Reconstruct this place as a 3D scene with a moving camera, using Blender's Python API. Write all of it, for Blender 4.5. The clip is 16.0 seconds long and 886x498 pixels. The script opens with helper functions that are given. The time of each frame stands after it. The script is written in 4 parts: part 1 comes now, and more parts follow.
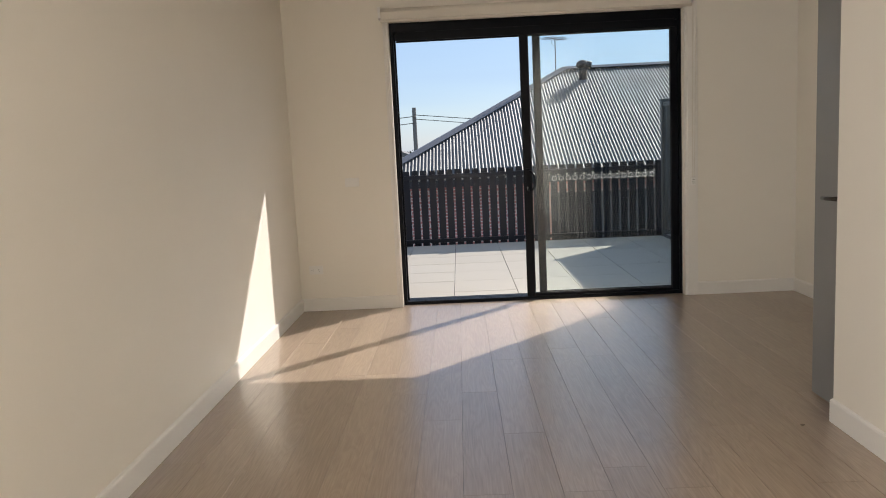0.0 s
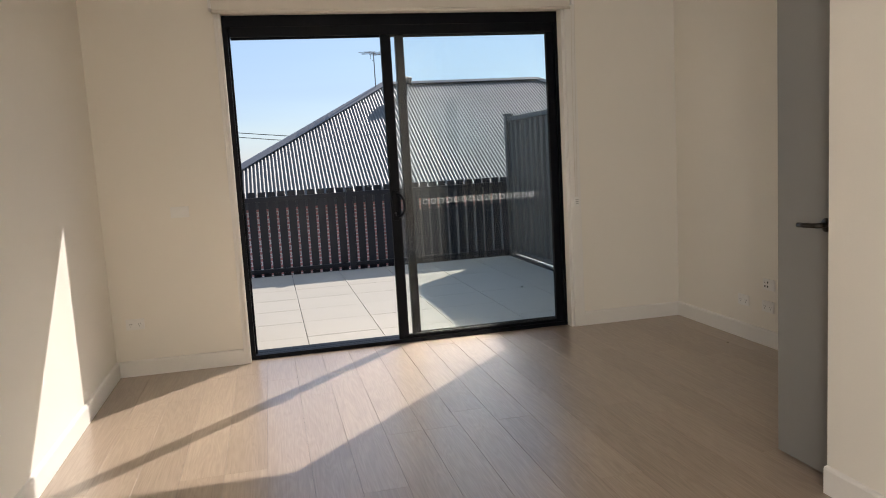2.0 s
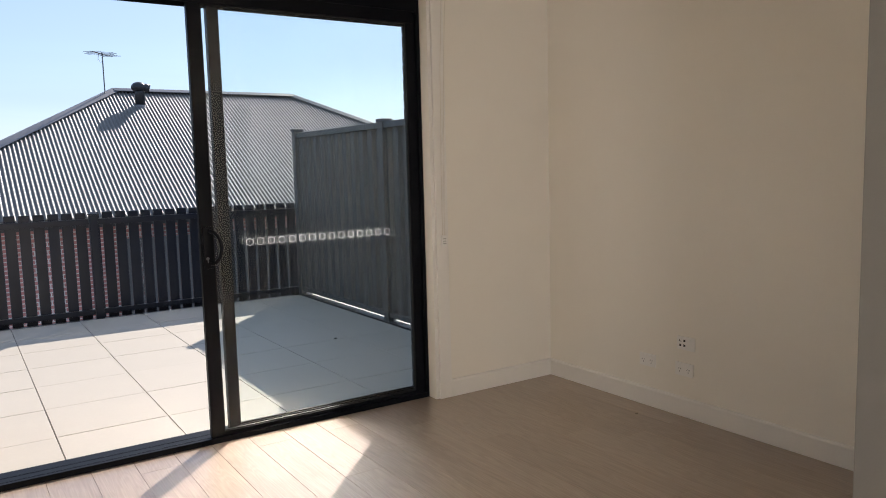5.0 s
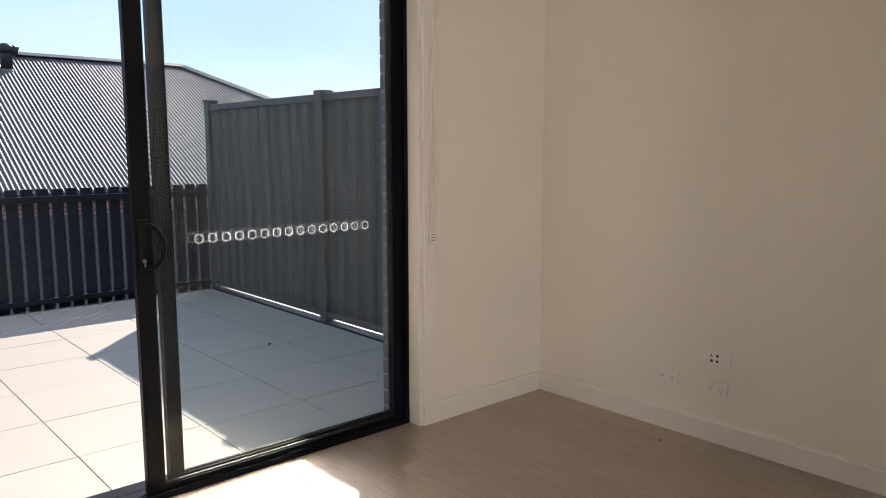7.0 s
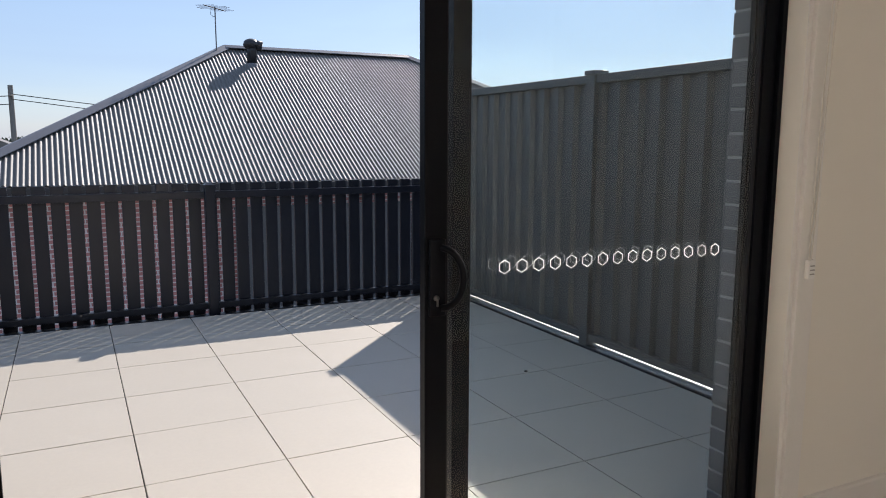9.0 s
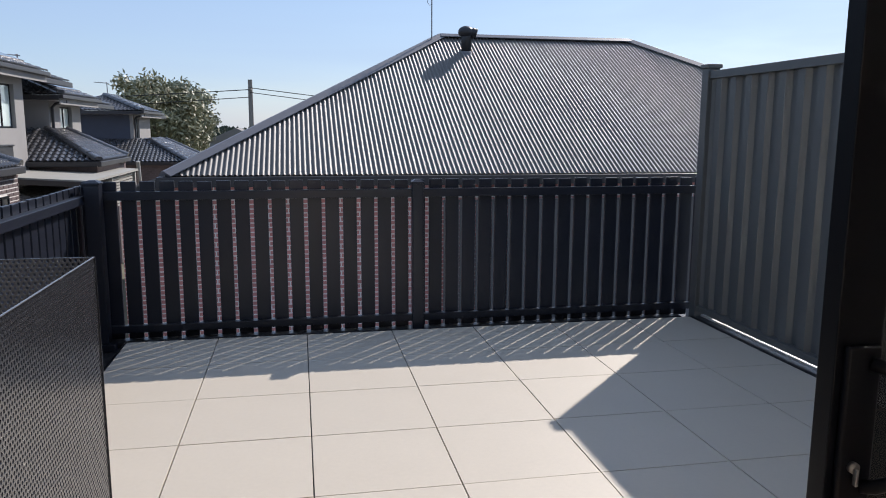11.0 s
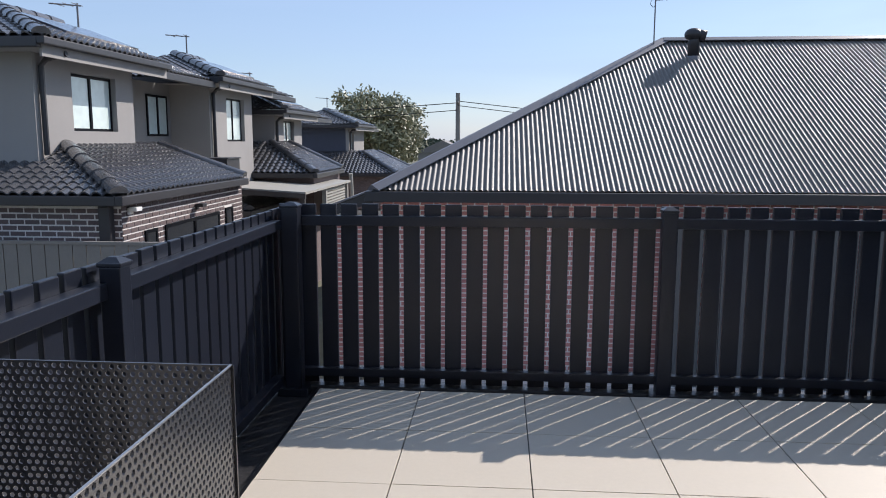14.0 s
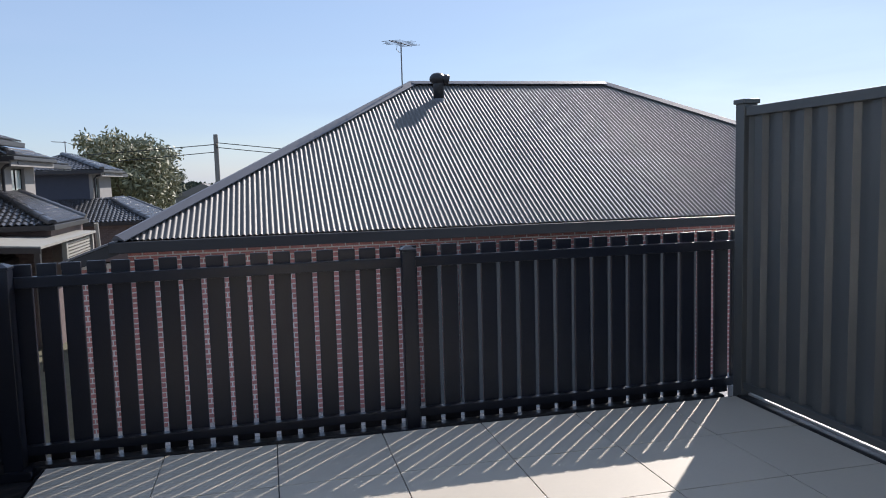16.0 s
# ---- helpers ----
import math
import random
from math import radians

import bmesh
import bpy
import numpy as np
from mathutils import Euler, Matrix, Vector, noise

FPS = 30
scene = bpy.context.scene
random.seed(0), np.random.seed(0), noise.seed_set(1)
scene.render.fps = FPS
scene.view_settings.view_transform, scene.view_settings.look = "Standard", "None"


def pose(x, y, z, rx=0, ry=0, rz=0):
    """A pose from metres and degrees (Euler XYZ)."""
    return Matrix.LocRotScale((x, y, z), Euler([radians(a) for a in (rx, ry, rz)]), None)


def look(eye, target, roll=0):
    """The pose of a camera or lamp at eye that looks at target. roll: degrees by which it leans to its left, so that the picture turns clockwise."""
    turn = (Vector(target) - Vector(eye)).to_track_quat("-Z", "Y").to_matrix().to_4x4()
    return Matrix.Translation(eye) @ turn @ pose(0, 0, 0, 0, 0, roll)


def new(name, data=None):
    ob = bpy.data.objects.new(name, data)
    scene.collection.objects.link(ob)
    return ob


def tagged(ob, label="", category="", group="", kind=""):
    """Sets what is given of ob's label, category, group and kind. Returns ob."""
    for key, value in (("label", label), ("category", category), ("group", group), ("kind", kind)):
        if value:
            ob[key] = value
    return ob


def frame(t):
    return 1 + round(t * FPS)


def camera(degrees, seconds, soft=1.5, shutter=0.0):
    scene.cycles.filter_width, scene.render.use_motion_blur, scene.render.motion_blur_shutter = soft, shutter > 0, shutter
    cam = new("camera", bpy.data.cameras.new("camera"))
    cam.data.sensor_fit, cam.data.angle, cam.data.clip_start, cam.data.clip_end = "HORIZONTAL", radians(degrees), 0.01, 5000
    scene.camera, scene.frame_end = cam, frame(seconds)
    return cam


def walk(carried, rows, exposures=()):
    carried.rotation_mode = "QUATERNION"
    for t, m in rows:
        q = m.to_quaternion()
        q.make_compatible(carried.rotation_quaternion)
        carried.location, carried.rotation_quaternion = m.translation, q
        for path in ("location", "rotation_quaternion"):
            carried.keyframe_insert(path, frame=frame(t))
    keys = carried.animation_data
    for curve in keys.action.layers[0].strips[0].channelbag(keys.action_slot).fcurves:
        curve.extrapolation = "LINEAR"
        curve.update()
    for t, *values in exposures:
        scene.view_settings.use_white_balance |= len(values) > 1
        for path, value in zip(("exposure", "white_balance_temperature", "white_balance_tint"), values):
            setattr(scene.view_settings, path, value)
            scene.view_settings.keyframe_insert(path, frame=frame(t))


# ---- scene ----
# Camera and its walk (metres; the terrace tiles lie at z = 0, the room's floor at z = 0.065).
cam = camera(61.2, 16.0, 1.0)
PATH = [
    (0, (0.095, 0.331, 1.356), (0.043, 2.313, 1.094), -2.8),
    (0.5, (-0.022, 0.566, 1.39), (0.002, 2.549, 1.132), -3.1),
    (1, (-0.134, 0.789, 1.387), (0.039, 2.767, 1.14), -3.4),
    (1.5, (-0.207, 1.056, 1.401), (0.148, 3.009, 1.158), -3.8),
    (2, (-0.218, 1.316, 1.389), (0.225, 3.251, 1.145), -3.3),
    (2.5, (-0.229, 1.589, 1.417), (0.213, 3.527, 1.194), -2.5),
    (3, (-0.304, 1.852, 1.413), (0.188, 3.781, 1.218), -2.4),
    (3.5, (-0.346, 2.113, 1.43), (0.242, 4.016, 1.25), -1.8),
    (4, (-0.326, 2.379, 1.427), (0.408, 4.23, 1.238), -0.9),
    (4.5, (-0.333, 2.599, 1.428), (0.55, 4.383, 1.23), -0.8),
    (5, (-0.388, 2.847, 1.431), (0.701, 4.51, 1.215), -1.5),
    (5.2, (-0.373, 2.95, 1.424), (0.794, 4.559, 1.204), -2.1),
    (7.5, (-0.349, 3.996, 1.432), (0.975, 5.47, 1.162), -0.0),
    (8, (-0.293, 4.244, 1.42), (0.903, 5.825, 1.155), 0.7),
    (8.5, (-0.231, 4.514, 1.438), (0.79, 6.213, 1.171), 0.8),
    (9, (-0.2, 4.81, 1.433), (0.68, 6.582, 1.143), 0.2),
    (9.5, (-0.174, 5.053, 1.446), (0.593, 6.877, 1.154), 0.1),
    (11.8, (0.015, 6.208, 1.433), (0.155, 8.178, 1.118), 0.9),
    (12, (0.012, 6.306, 1.434), (0.095, 8.28, 1.124), 1.2),
    (12.5, (-0.016, 6.46, 1.435), (-0.055, 8.434, 1.119), 1.5),
    (13, (-0.089, 6.643, 1.44), (-0.175, 8.617, 1.129), 1.1),
    (13.5, (-0.124, 6.73, 1.446), (-0.228, 8.706, 1.15), 1.0),
    (14, (-0.15, 6.814, 1.45), (-0.301, 8.787, 1.162), 0.1),
    (14.5, (-0.123, 6.801, 1.454), (-0.307, 8.772, 1.171), -1.1),
    (15, (-0.061, 6.756, 1.474), (-0.123, 8.738, 1.212), -1.9),
    (15.5, (-0.016, 6.776, 1.49), (0.192, 8.752, 1.27), -2.0),
    (16, (0.012, 6.775, 1.484), (0.463, 8.714, 1.29), -1.6),
]
EXPOSURES = [(0.0, 0.15, 6320, 11), (2.5, 0.20, 6380, 12), (3.5, 0.26, 6400, 13), (5.0, 0.38, 6430, 14), (7.5, 0.46, 6400, 16), (9.0, 0.12, 6300, 14), (12.0, 0.08, 6320, 14), (14.5, 0.18, 6320, 14), (16.0, 0.08, 6320, 14)]
walk(cam, [(t, look(eye, target, roll)) for t, eye, target, roll in PATH], EXPOSURES)

# World, sun.
TO_SUN = Vector((0.935, 1.0, 1.0)).normalized()
world = bpy.data.worlds.new("sky")
scene.world = world
world.use_nodes = True
wn = world.node_tree.nodes
sky = wn.new("ShaderNodeTexSky")
sky.sky_type = "NISHITA"
sky.sun_disc = False
sky.sun_elevation = math.asin(TO_SUN.z)
sky.sun_rotation = math.atan2(TO_SUN.x, TO_SUN.y)
sky.air_density, sky.dust_density, sky.ozone_density = 1.0, 0.4, 3.0
wl = world.node_tree.links
haze = wn.new("ShaderNodeMix")  # thin high haze over the whole sky, with faint wisps
haze.data_type = "RGBA"
coord = wn.new("ShaderNodeTexCoord")
stretch = wn.new("ShaderNodeMapping")
stretch.inputs["Scale"].default_value = (1.0, 1.6, 7.0)
wisp = wn.new("ShaderNodeTexNoise")
wisp.inputs["Scale"].default_value, wisp.inputs["Detail"].default_value, wisp.inputs["Distortion"].default_value = 2.2, 6, 0.6
spread = wn.new("ShaderNodeMapRange")
spread.inputs["From Min"].default_value, spread.inputs["From Max"].default_value = 0.35, 0.75
spread.inputs["To Min"].default_value, spread.inputs["To Max"].default_value = 0.42, 0.66
wl.new(coord.outputs["Generated"], stretch.inputs[0])
wl.new(stretch.outputs[0], wisp.inputs["Vector"])
wl.new(wisp.outputs["Fac"], spread.inputs["Value"])
wl.new(spread.outputs[0], haze.inputs[0])
wl.new(sky.outputs[0], haze.inputs[6])
haze.inputs[7].default_value = (4.0, 5.3, 7.4, 1)
wl.new(haze.outputs[2], wn["Background"].inputs[0])
wn["Background"].inputs[1].default_value = 0.112
sun_data = bpy.data.lights.new("sun", "SUN")
sun_data.energy, sun_data.angle, sun_data.color = 5.0, radians(0.55), (1.0, 0.93, 0.84)
sun = new("sun", sun_data)
sun.matrix_world = look(TO_SUN * 50, (0, 0, 0))
# Fill lamp in an added, unseen window of the long wall behind the walk's start.
XW = -1.274
fill_lamp = bpy.data.lights.new("added_fill_light", "AREA")
fill_lamp.shape, fill_lamp.size, fill_lamp.size_y, fill_lamp.energy, fill_lamp.color = "RECTANGLE", 2.3, 1.75, 150.0, (1.0, 0.97, 0.93)
fill_ob = new("added_fill_light", fill_lamp)
fill_ob.matrix_world = look((XW - 0.07, -1.6, 1.45), (1.0, -1.6, 1.45))


# ---------------------------------------------------------------- materials
def material(name, base, rough=0.6, metal=0.0, vary=0.12, scale=6.0, fine=60.0, bump=0.0, bump_scale=None,
             piece=0.0, spec=0.5, stretch=(1, 1, 1), second=None, stain=0.0, coat=0.0, island=0.0):
    """A surface with two scales of colour change, fine relief and, for pieces, a change from piece to piece."""
    m = bpy.data.materials.new(name)
    m.use_nodes = True
    nt = m.node_tree
    n, l = nt.nodes, nt.links
    b = n["Principled BSDF"]
    b.inputs["Metallic"].default_value = metal
    b.inputs["Specular IOR Level"].default_value = spec
    b.inputs["Coat Weight"].default_value = coat
    b.inputs["Coat Roughness"].default_value = 0.15
    tc = n.new("ShaderNodeTexCoord")
    mp = n.new("ShaderNodeMapping")
    mp.inputs["Scale"].default_value = stretch
    l.new(tc.outputs["Object"], mp.inputs[0])
    big = n.new("ShaderNodeTexNoise")
    big.inputs["Scale"].default_value, big.inputs["Detail"].default_value = scale, 4
    small = n.new("ShaderNodeTexNoise")
    small.inputs["Scale"].default_value, small.inputs["Detail"].default_value = fine, 5
    l.new(mp.outputs[0], big.inputs["Vector"])
    l.new(mp.outputs[0], small.inputs["Vector"])
    value = n.new("ShaderNodeMath")
    value.operation = "ADD"
    l.new(big.outputs["Fac"], value.inputs[0])
    l.new(small.outputs["Fac"], value.inputs[1])
    last = value.outputs[0]
    if piece or island:
        src = n.new("ShaderNodeObjectInfo" if piece else "ShaderNodeNewGeometry")
        add = n.new("ShaderNodeMath")
        add.operation = "MULTIPLY_ADD"
        l.new(src.outputs["Random" if piece else "Random Per Island"], add.inputs[0])
        add.inputs[1].default_value = piece or island
        l.new(last, add.inputs[2])
        last = add.outputs[0]
    rng = n.new("ShaderNodeMapRange")
    rng.inputs["From Min"].default_value, rng.inputs["From Max"].default_value = 0.65, 1.35 + (piece or island)
    l.new(last, rng.inputs["Value"])
    mix = n.new("ShaderNodeMix")
    mix.data_type = "RGBA"
    low = [c * (1 - vary) for c in base]
    high = second or [min(1, c * (1 + vary)) for c in base]
    mix.inputs[6].default_value, mix.inputs[7].default_value = (*low, 1), (*high, 1)
    l.new(rng.outputs[0], mix.inputs[0])
    colour = mix.outputs[2]
    if stain:
        spot = n.new("ShaderNodeTexNoise")
        spot.inputs["Scale"].default_value, spot.inputs["Detail"].default_value = scale * 0.35, 8
        l.new(tc.outputs["Object"], spot.inputs["Vector"])
        sr = n.new("ShaderNodeMapRange")
        sr.inputs["From Min"].default_value, sr.inputs["From Max"].default_value = 0.55, 0.75
        sr.inputs["To Max"].default_value = stain
        l.new(spot.outputs["Fac"], sr.inputs["Value"])
        m2 = n.new("ShaderNodeMix")
        m2.data_type = "RGBA"
        l.new(sr.outputs[0], m2.inputs[0])
        l.new(colour, m2.inputs[6])
        m2.inputs[7].default_value = (*[c * 0.6 for c in base], 1)
        colour = m2.outputs[2]
    l.new(colour, b.inputs["Base Color"])
    rr = n.new("ShaderNodeMapRange")
    rr.inputs["To Min"].default_value, rr.inputs["To Max"].default_value = max(0.02, rough * 0.85), min(1, rough * 1.15)
    l.new(small.outputs["Fac"], rr.inputs["Value"])
    l.new(rr.outputs[0], b.inputs["Roughness"])
    if bump:
        bp = n.new("ShaderNodeBump")
        bp.inputs["Strength"].default_value, bp.inputs["Distance"].default_value = min(1, bump), 0.004
        src = small
        if bump_scale:
            src = n.new("ShaderNodeTexNoise")
            src.inputs["Scale"].default_value, src.inputs["Detail"].default_value = bump_scale, 3
            l.new(mp.outputs[0], src.inputs["Vector"])
        l.new(src.outputs["Fac"], bp.inputs["Height"])
        l.new(bp.outputs[0], b.inputs["Normal"])
    return m


def glass_material(name, colour, rough=0.0):
    m = bpy.data.materials.new(name)
    m.use_nodes = True
    b = m.node_tree.nodes["Principled BSDF"]
    b.inputs["Base Color"].default_value = (*colour, 1)
    b.inputs["Transmission Weight"].default_value = 1.0
    b.inputs["Roughness"].default_value = rough
    b.inputs["IOR"].default_value = 1.36
    return m


def oak_material():
    """Greyed oak: long grain, cathedral figure, a tone for each plank."""
    m = bpy.data.materials.new("oak_plank")
    m.use_nodes = True
    nt = m.node_tree
    n, l = nt.nodes, nt.links
    b = n["Principled BSDF"]
    tc = n.new("ShaderNodeTexCoord")
    info = n.new("ShaderNodeObjectInfo")
    shift = n.new("ShaderNodeVectorMath")
    shift.operation = "MULTIPLY_ADD"
    comb = n.new("ShaderNodeCombineXYZ")
    for i in range(3):
        l.new(info.outputs["Random"], comb.inputs[i])
    l.new(comb.outputs[0], shift.inputs[0])
    shift.inputs[1].default_value = (37, 53, 11)
    l.new(tc.outputs["Object"], shift.inputs[2])
    mp = n.new("ShaderNodeMapping")
    mp.inputs["Scale"].default_value = (9, 0.9, 1)
    l.new(shift.outputs[0], mp.inputs[0])
    fig = n.new("ShaderNodeTexNoise")
    fig.inputs["Scale"].default_value, fig.inputs["Detail"].default_value, fig.inputs["Distortion"].default_value = 1.3, 2, 0.6
    l.new(mp.outputs[0], fig.inputs["Vector"])
    rings = n.new("ShaderNodeMath")
    rings.operation = "MULTIPLY"
    rings.inputs[1].default_value = 70
    l.new(fig.outputs["Fac"], rings.inputs[0])
    wave = n.new("ShaderNodeMath")
    wave.operation = "SINE"
    l.new(rings.outputs[0], wave.inputs[0])
    mp2 = n.new("ShaderNodeMapping")
    mp2.inputs["Scale"].default_value = (160, 5, 1)
    l.new(shift.outputs[0], mp2.inputs[0])
    fibre = n.new("ShaderNodeTexNoise")
    fibre.inputs["Scale"].default_value, fibre.inputs["Detail"].default_value = 1.0, 4
    l.new(mp2.outputs[0], fibre.inputs["Vector"])
    tone = n.new("ShaderNodeMapRange")
    tone.inputs["From Min"].default_value, tone.inputs["From Max"].default_value = -1.0, 1.0
    l.new(wave.outputs[0], tone.inputs["Value"])
    summed = n.new("ShaderNodeMath")
    summed.operation = "MULTIPLY_ADD"
    l.new(tone.outputs[0], summed.inputs[0])
    summed.inputs[1].default_value = 0.075
    soft = n.new("ShaderNodeMath")
    soft.operation = "MULTIPLY_ADD"
    l.new(fibre.outputs["Fac"], soft.inputs[0])
    soft.inputs[1].default_value, soft.inputs[2].default_value = 0.5, 0.24
    l.new(soft.outputs[0], summed.inputs[2])
    s2 = n.new("ShaderNodeMath")
    s2.operation = "MULTIPLY_ADD"
    l.new(info.outputs["Random"], s2.inputs[0])
    s2.inputs[1].default_value = 0.11
    l.new(summed.outputs[0], s2.inputs[2])
    ramp = n.new("ShaderNodeValToRGB")
    ramp.color_ramp.elements[0].position, ramp.color_ramp.elements[1].position = 0.30, 1.0
    ramp.color_ramp.elements[0].color, ramp.color_ramp.elements[1].color = (0.215, 0.156, 0.114, 1), (0.54, 0.42, 0.312, 1)
    l.new(s2.outputs[0], ramp.inputs[0])
    b.inputs["Coat Weight"].default_value, b.inputs["Coat Roughness"].default_value, b.inputs["Specular IOR Level"].default_value = 0.75, 0.24, 0.6
    l.new(ramp.outputs[0], b.inputs["Base Color"])
    rr = n.new("ShaderNodeMapRange")
    rr.inputs["To Min"].default_value, rr.inputs["To Max"].default_value = 0.30, 0.48
    l.new(fibre.outputs["Fac"], rr.inputs["Value"])
    l.new(rr.outputs[0], b.inputs["Roughness"])
    bp = n.new("ShaderNodeBump")
    bp.inputs["Strength"].default_value, bp.inputs["Distance"].default_value = 0.35, 0.001
    l.new(summed.outputs[0], bp.inputs["Height"])
    l.new(bp.outputs[0], b.inputs["Normal"])
    return m


M = {}
M["plaster"] = material("cream_wall_paint", (0.845, 0.80, 0.715), 0.55, vary=0.02, scale=1.2, fine=240, bump=0.10, spec=0.35)
M["ceiling"] = material("white_ceiling_paint", (0.82, 0.81, 0.79), 0.8, vary=0.02, scale=1.5, fine=200, bump=0.06)
M["trim"] = material("white_gloss_trim", (0.82, 0.79, 0.74), 0.32, vary=0.02, scale=3, fine=90, bump=0.04)
M["oak"] = oak_material()
M["underlay"] = material("dark_underlay", (0.045, 0.035, 0.028), 0.9)
M["black_alu"] = material("black_powder_coat", (0.0038, 0.0046, 0.0072), 0.42, vary=0.2, scale=4, fine=400, bump=0.05, spec=0.12)
M["seal"] = material("rubber_seal", (0.012, 0.012, 0.012), 0.7)
M["glass"] = glass_material("tinted_glass", (0.94, 0.978, 0.968))
M["sticker"] = material("white_frosted_film", (0.85, 0.86, 0.86), 0.6, vary=0.03)
tn = M["sticker"].node_tree  # frosted film lets the daylight behind it through
veil, through_film = tn.nodes.new("ShaderNodeMixShader"), tn.nodes.new("ShaderNodeBsdfTranslucent")
through_film.inputs["Color"].default_value = (0.9, 0.92, 0.92, 1)
veil.inputs[0].default_value = 0.4
tn.links.new(tn.nodes["Principled BSDF"].outputs[0], veil.inputs[1])
tn.links.new(through_film.outputs[0], veil.inputs[2])
tn.links.new(veil.outputs[0], tn.nodes["Material Output"].inputs[0])
M["blind"] = material("cream_blind_fabric", (0.74, 0.69, 0.61), 0.75, vary=0.04, scale=8, fine=500, bump=0.15)
M["plastic"] = material("white_plastic", (0.84, 0.82, 0.78), 0.3, vary=0.02)
M["socket_hole"] = material("dark_socket_slot", (0.03, 0.03, 0.03), 0.6)
M["door_grey"] = material("grey_door_paint", (0.235, 0.228, 0.215), 0.42, vary=0.03, scale=2, fine=160, bump=0.05)
M["bronze"] = material("dark_bronze_metal", (0.045, 0.038, 0.03), 0.35, metal=0.8)
M["lock_steel"] = material("dull_steel", (0.22, 0.22, 0.22), 0.5, metal=1.0)
M["tile"] = material("terrace_porcelain", (0.53, 0.475, 0.392), 0.55, vary=0.05, scale=2.2, fine=45, bump=0.10, bump_scale=180, piece=0.25, stain=0.10)
M["joint"] = material("dark_joint", (0.06, 0.06, 0.06), 0.95)
M["membrane"] = material("black_membrane", (0.028, 0.028, 0.030), 0.32, vary=0.5, scale=7, fine=50, bump=0.8, bump_scale=24, stain=0.3)
M["slat"] = material("black_fence_slat", (0.0112, 0.0142, 0.0235), 0.34, vary=0.25, scale=5, fine=120, bump=0.06, piece=0.3, spec=0.45)
M["perforated"] = material("charcoal_perforated_steel", (0.040, 0.041, 0.046), 0.20, vary=0.2, metal=0.2, spec=0.9)
M["colorbond"] = material("grey_green_steel", (0.088, 0.092, 0.091), 0.42, vary=0.06, scale=2, fine=200, bump=0.03)
M["kerb"] = material("pale_flashing", (0.70, 0.70, 0.69), 0.45, vary=0.08, stain=0.3)
M["grey_brick"] = material("dark_grey_brick", (0.19, 0.188, 0.19), 0.8, vary=0.25, scale=9, fine=80, bump=0.5, piece=0.5)
M["mortar"] = material("pale_mortar", (0.74, 0.70, 0.66), 0.95, vary=0.1, bump=0.4)
M["red_brick"] = material("red_brick", (0.50, 0.215, 0.195), 0.85, vary=0.3, scale=6, fine=70, bump=0.5, island=0.6)
M["brown_brick"] = material("brown_brick", (0.120, 0.088, 0.086), 0.8, vary=0.3, scale=6, fine=70, bump=0.5, piece=0.6)
M["brown_brick_mass"] = material("brown_brick_mass", (0.140, 0.106, 0.104), 0.8, vary=0.3, scale=6, fine=70, bump=0.5, island=0.6)
M["corrugated"] = material("corrugated_steel_roof", (0.145, 0.136, 0.128), 0.50, vary=0.06, scale=0.7, fine=40, metal=0.0, stain=0.12, spec=0.3)
M["roof_trim"] = material("grey_roof_trim", (0.17, 0.165, 0.175), 0.4, vary=0.06, metal=0.1)
M["roof_dark"] = material("dark_gutter", (0.030, 0.029, 0.033), 0.4, vary=0.1)
M["soffit"] = material("pale_soffit", (0.42, 0.41, 0.40), 0.7, vary=0.05)
M["roof_tile"] = material("charcoal_roof_tile", (0.07, 0.07, 0.076), 0.27, vary=0.25, scale=3, fine=60, bump=0.1, spec=0.9, coat=0.3, piece=0.4)
M["roof_tile_mass"] = material("charcoal_roof_tiles", (0.07, 0.07, 0.076), 0.27, vary=0.25, scale=3, fine=60, bump=0.1, spec=0.9, coat=0.3, island=0.4)
M["render_grey"] = material("grey_render", (0.30, 0.288, 0.278), 0.85, vary=0.06, scale=1.5, fine=90, bump=0.2)
M["render_navy"] = material("navy_cladding", (0.055, 0.065, 0.095), 0.7, vary=0.08)
M["curtained_glass"] = material("pale_curtained_glass", (0.66, 0.77, 0.75), 0.08, vary=0.10, scale=1.2, fine=8, spec=0.8, coat=0.6)
M["dark_glass"] = material("dark_window_glass", (0.02, 0.022, 0.025), 0.05, spec=0.8)
M["solar"] = material("solar_panel", (0.05, 0.055, 0.075), 0.14, vary=0.1, coat=0.5)
M["fence_brown"] = material("brown_grey_fence", (0.215, 0.196, 0.178), 0.6, vary=0.08, bump=0.05)
M["awning"] = material("pale_awning_sheet", (0.36, 0.35, 0.315), 0.55, vary=0.06, stain=0.2)
M["wood_pole"] = material("weathered_pole", (0.25, 0.23, 0.21), 0.85, vary=0.2, scale=3, stretch=(8, 8, 0.6))
M["cable"] = material("black_cable", (0.03, 0.03, 0.03), 0.6)
M["bark"] = material("grey_bark", (0.16, 0.13, 0.10), 0.9, vary=0.3, bump=0.6)
M["panel_grey"] = material("shaded_recess_grey", (0.075, 0.076, 0.078), 0.5, vary=0.08, scale=2, fine=120, bump=0.04)
M["leaf"] = material("gum_leaves", (0.19, 0.195, 0.09), 0.5, vary=0.4, second=(0.44, 0.42, 0.26), island=1.2)
M["far_leaf"] = material("far_woods", (0.055, 0.070, 0.045), 0.8, vary=0.35, island=1.0)
M["grass"] = material("dry_lawn_and_ground", (0.13, 0.125, 0.085), 0.95, vary=0.3, scale=0.15, fine=3, bump=0.3)
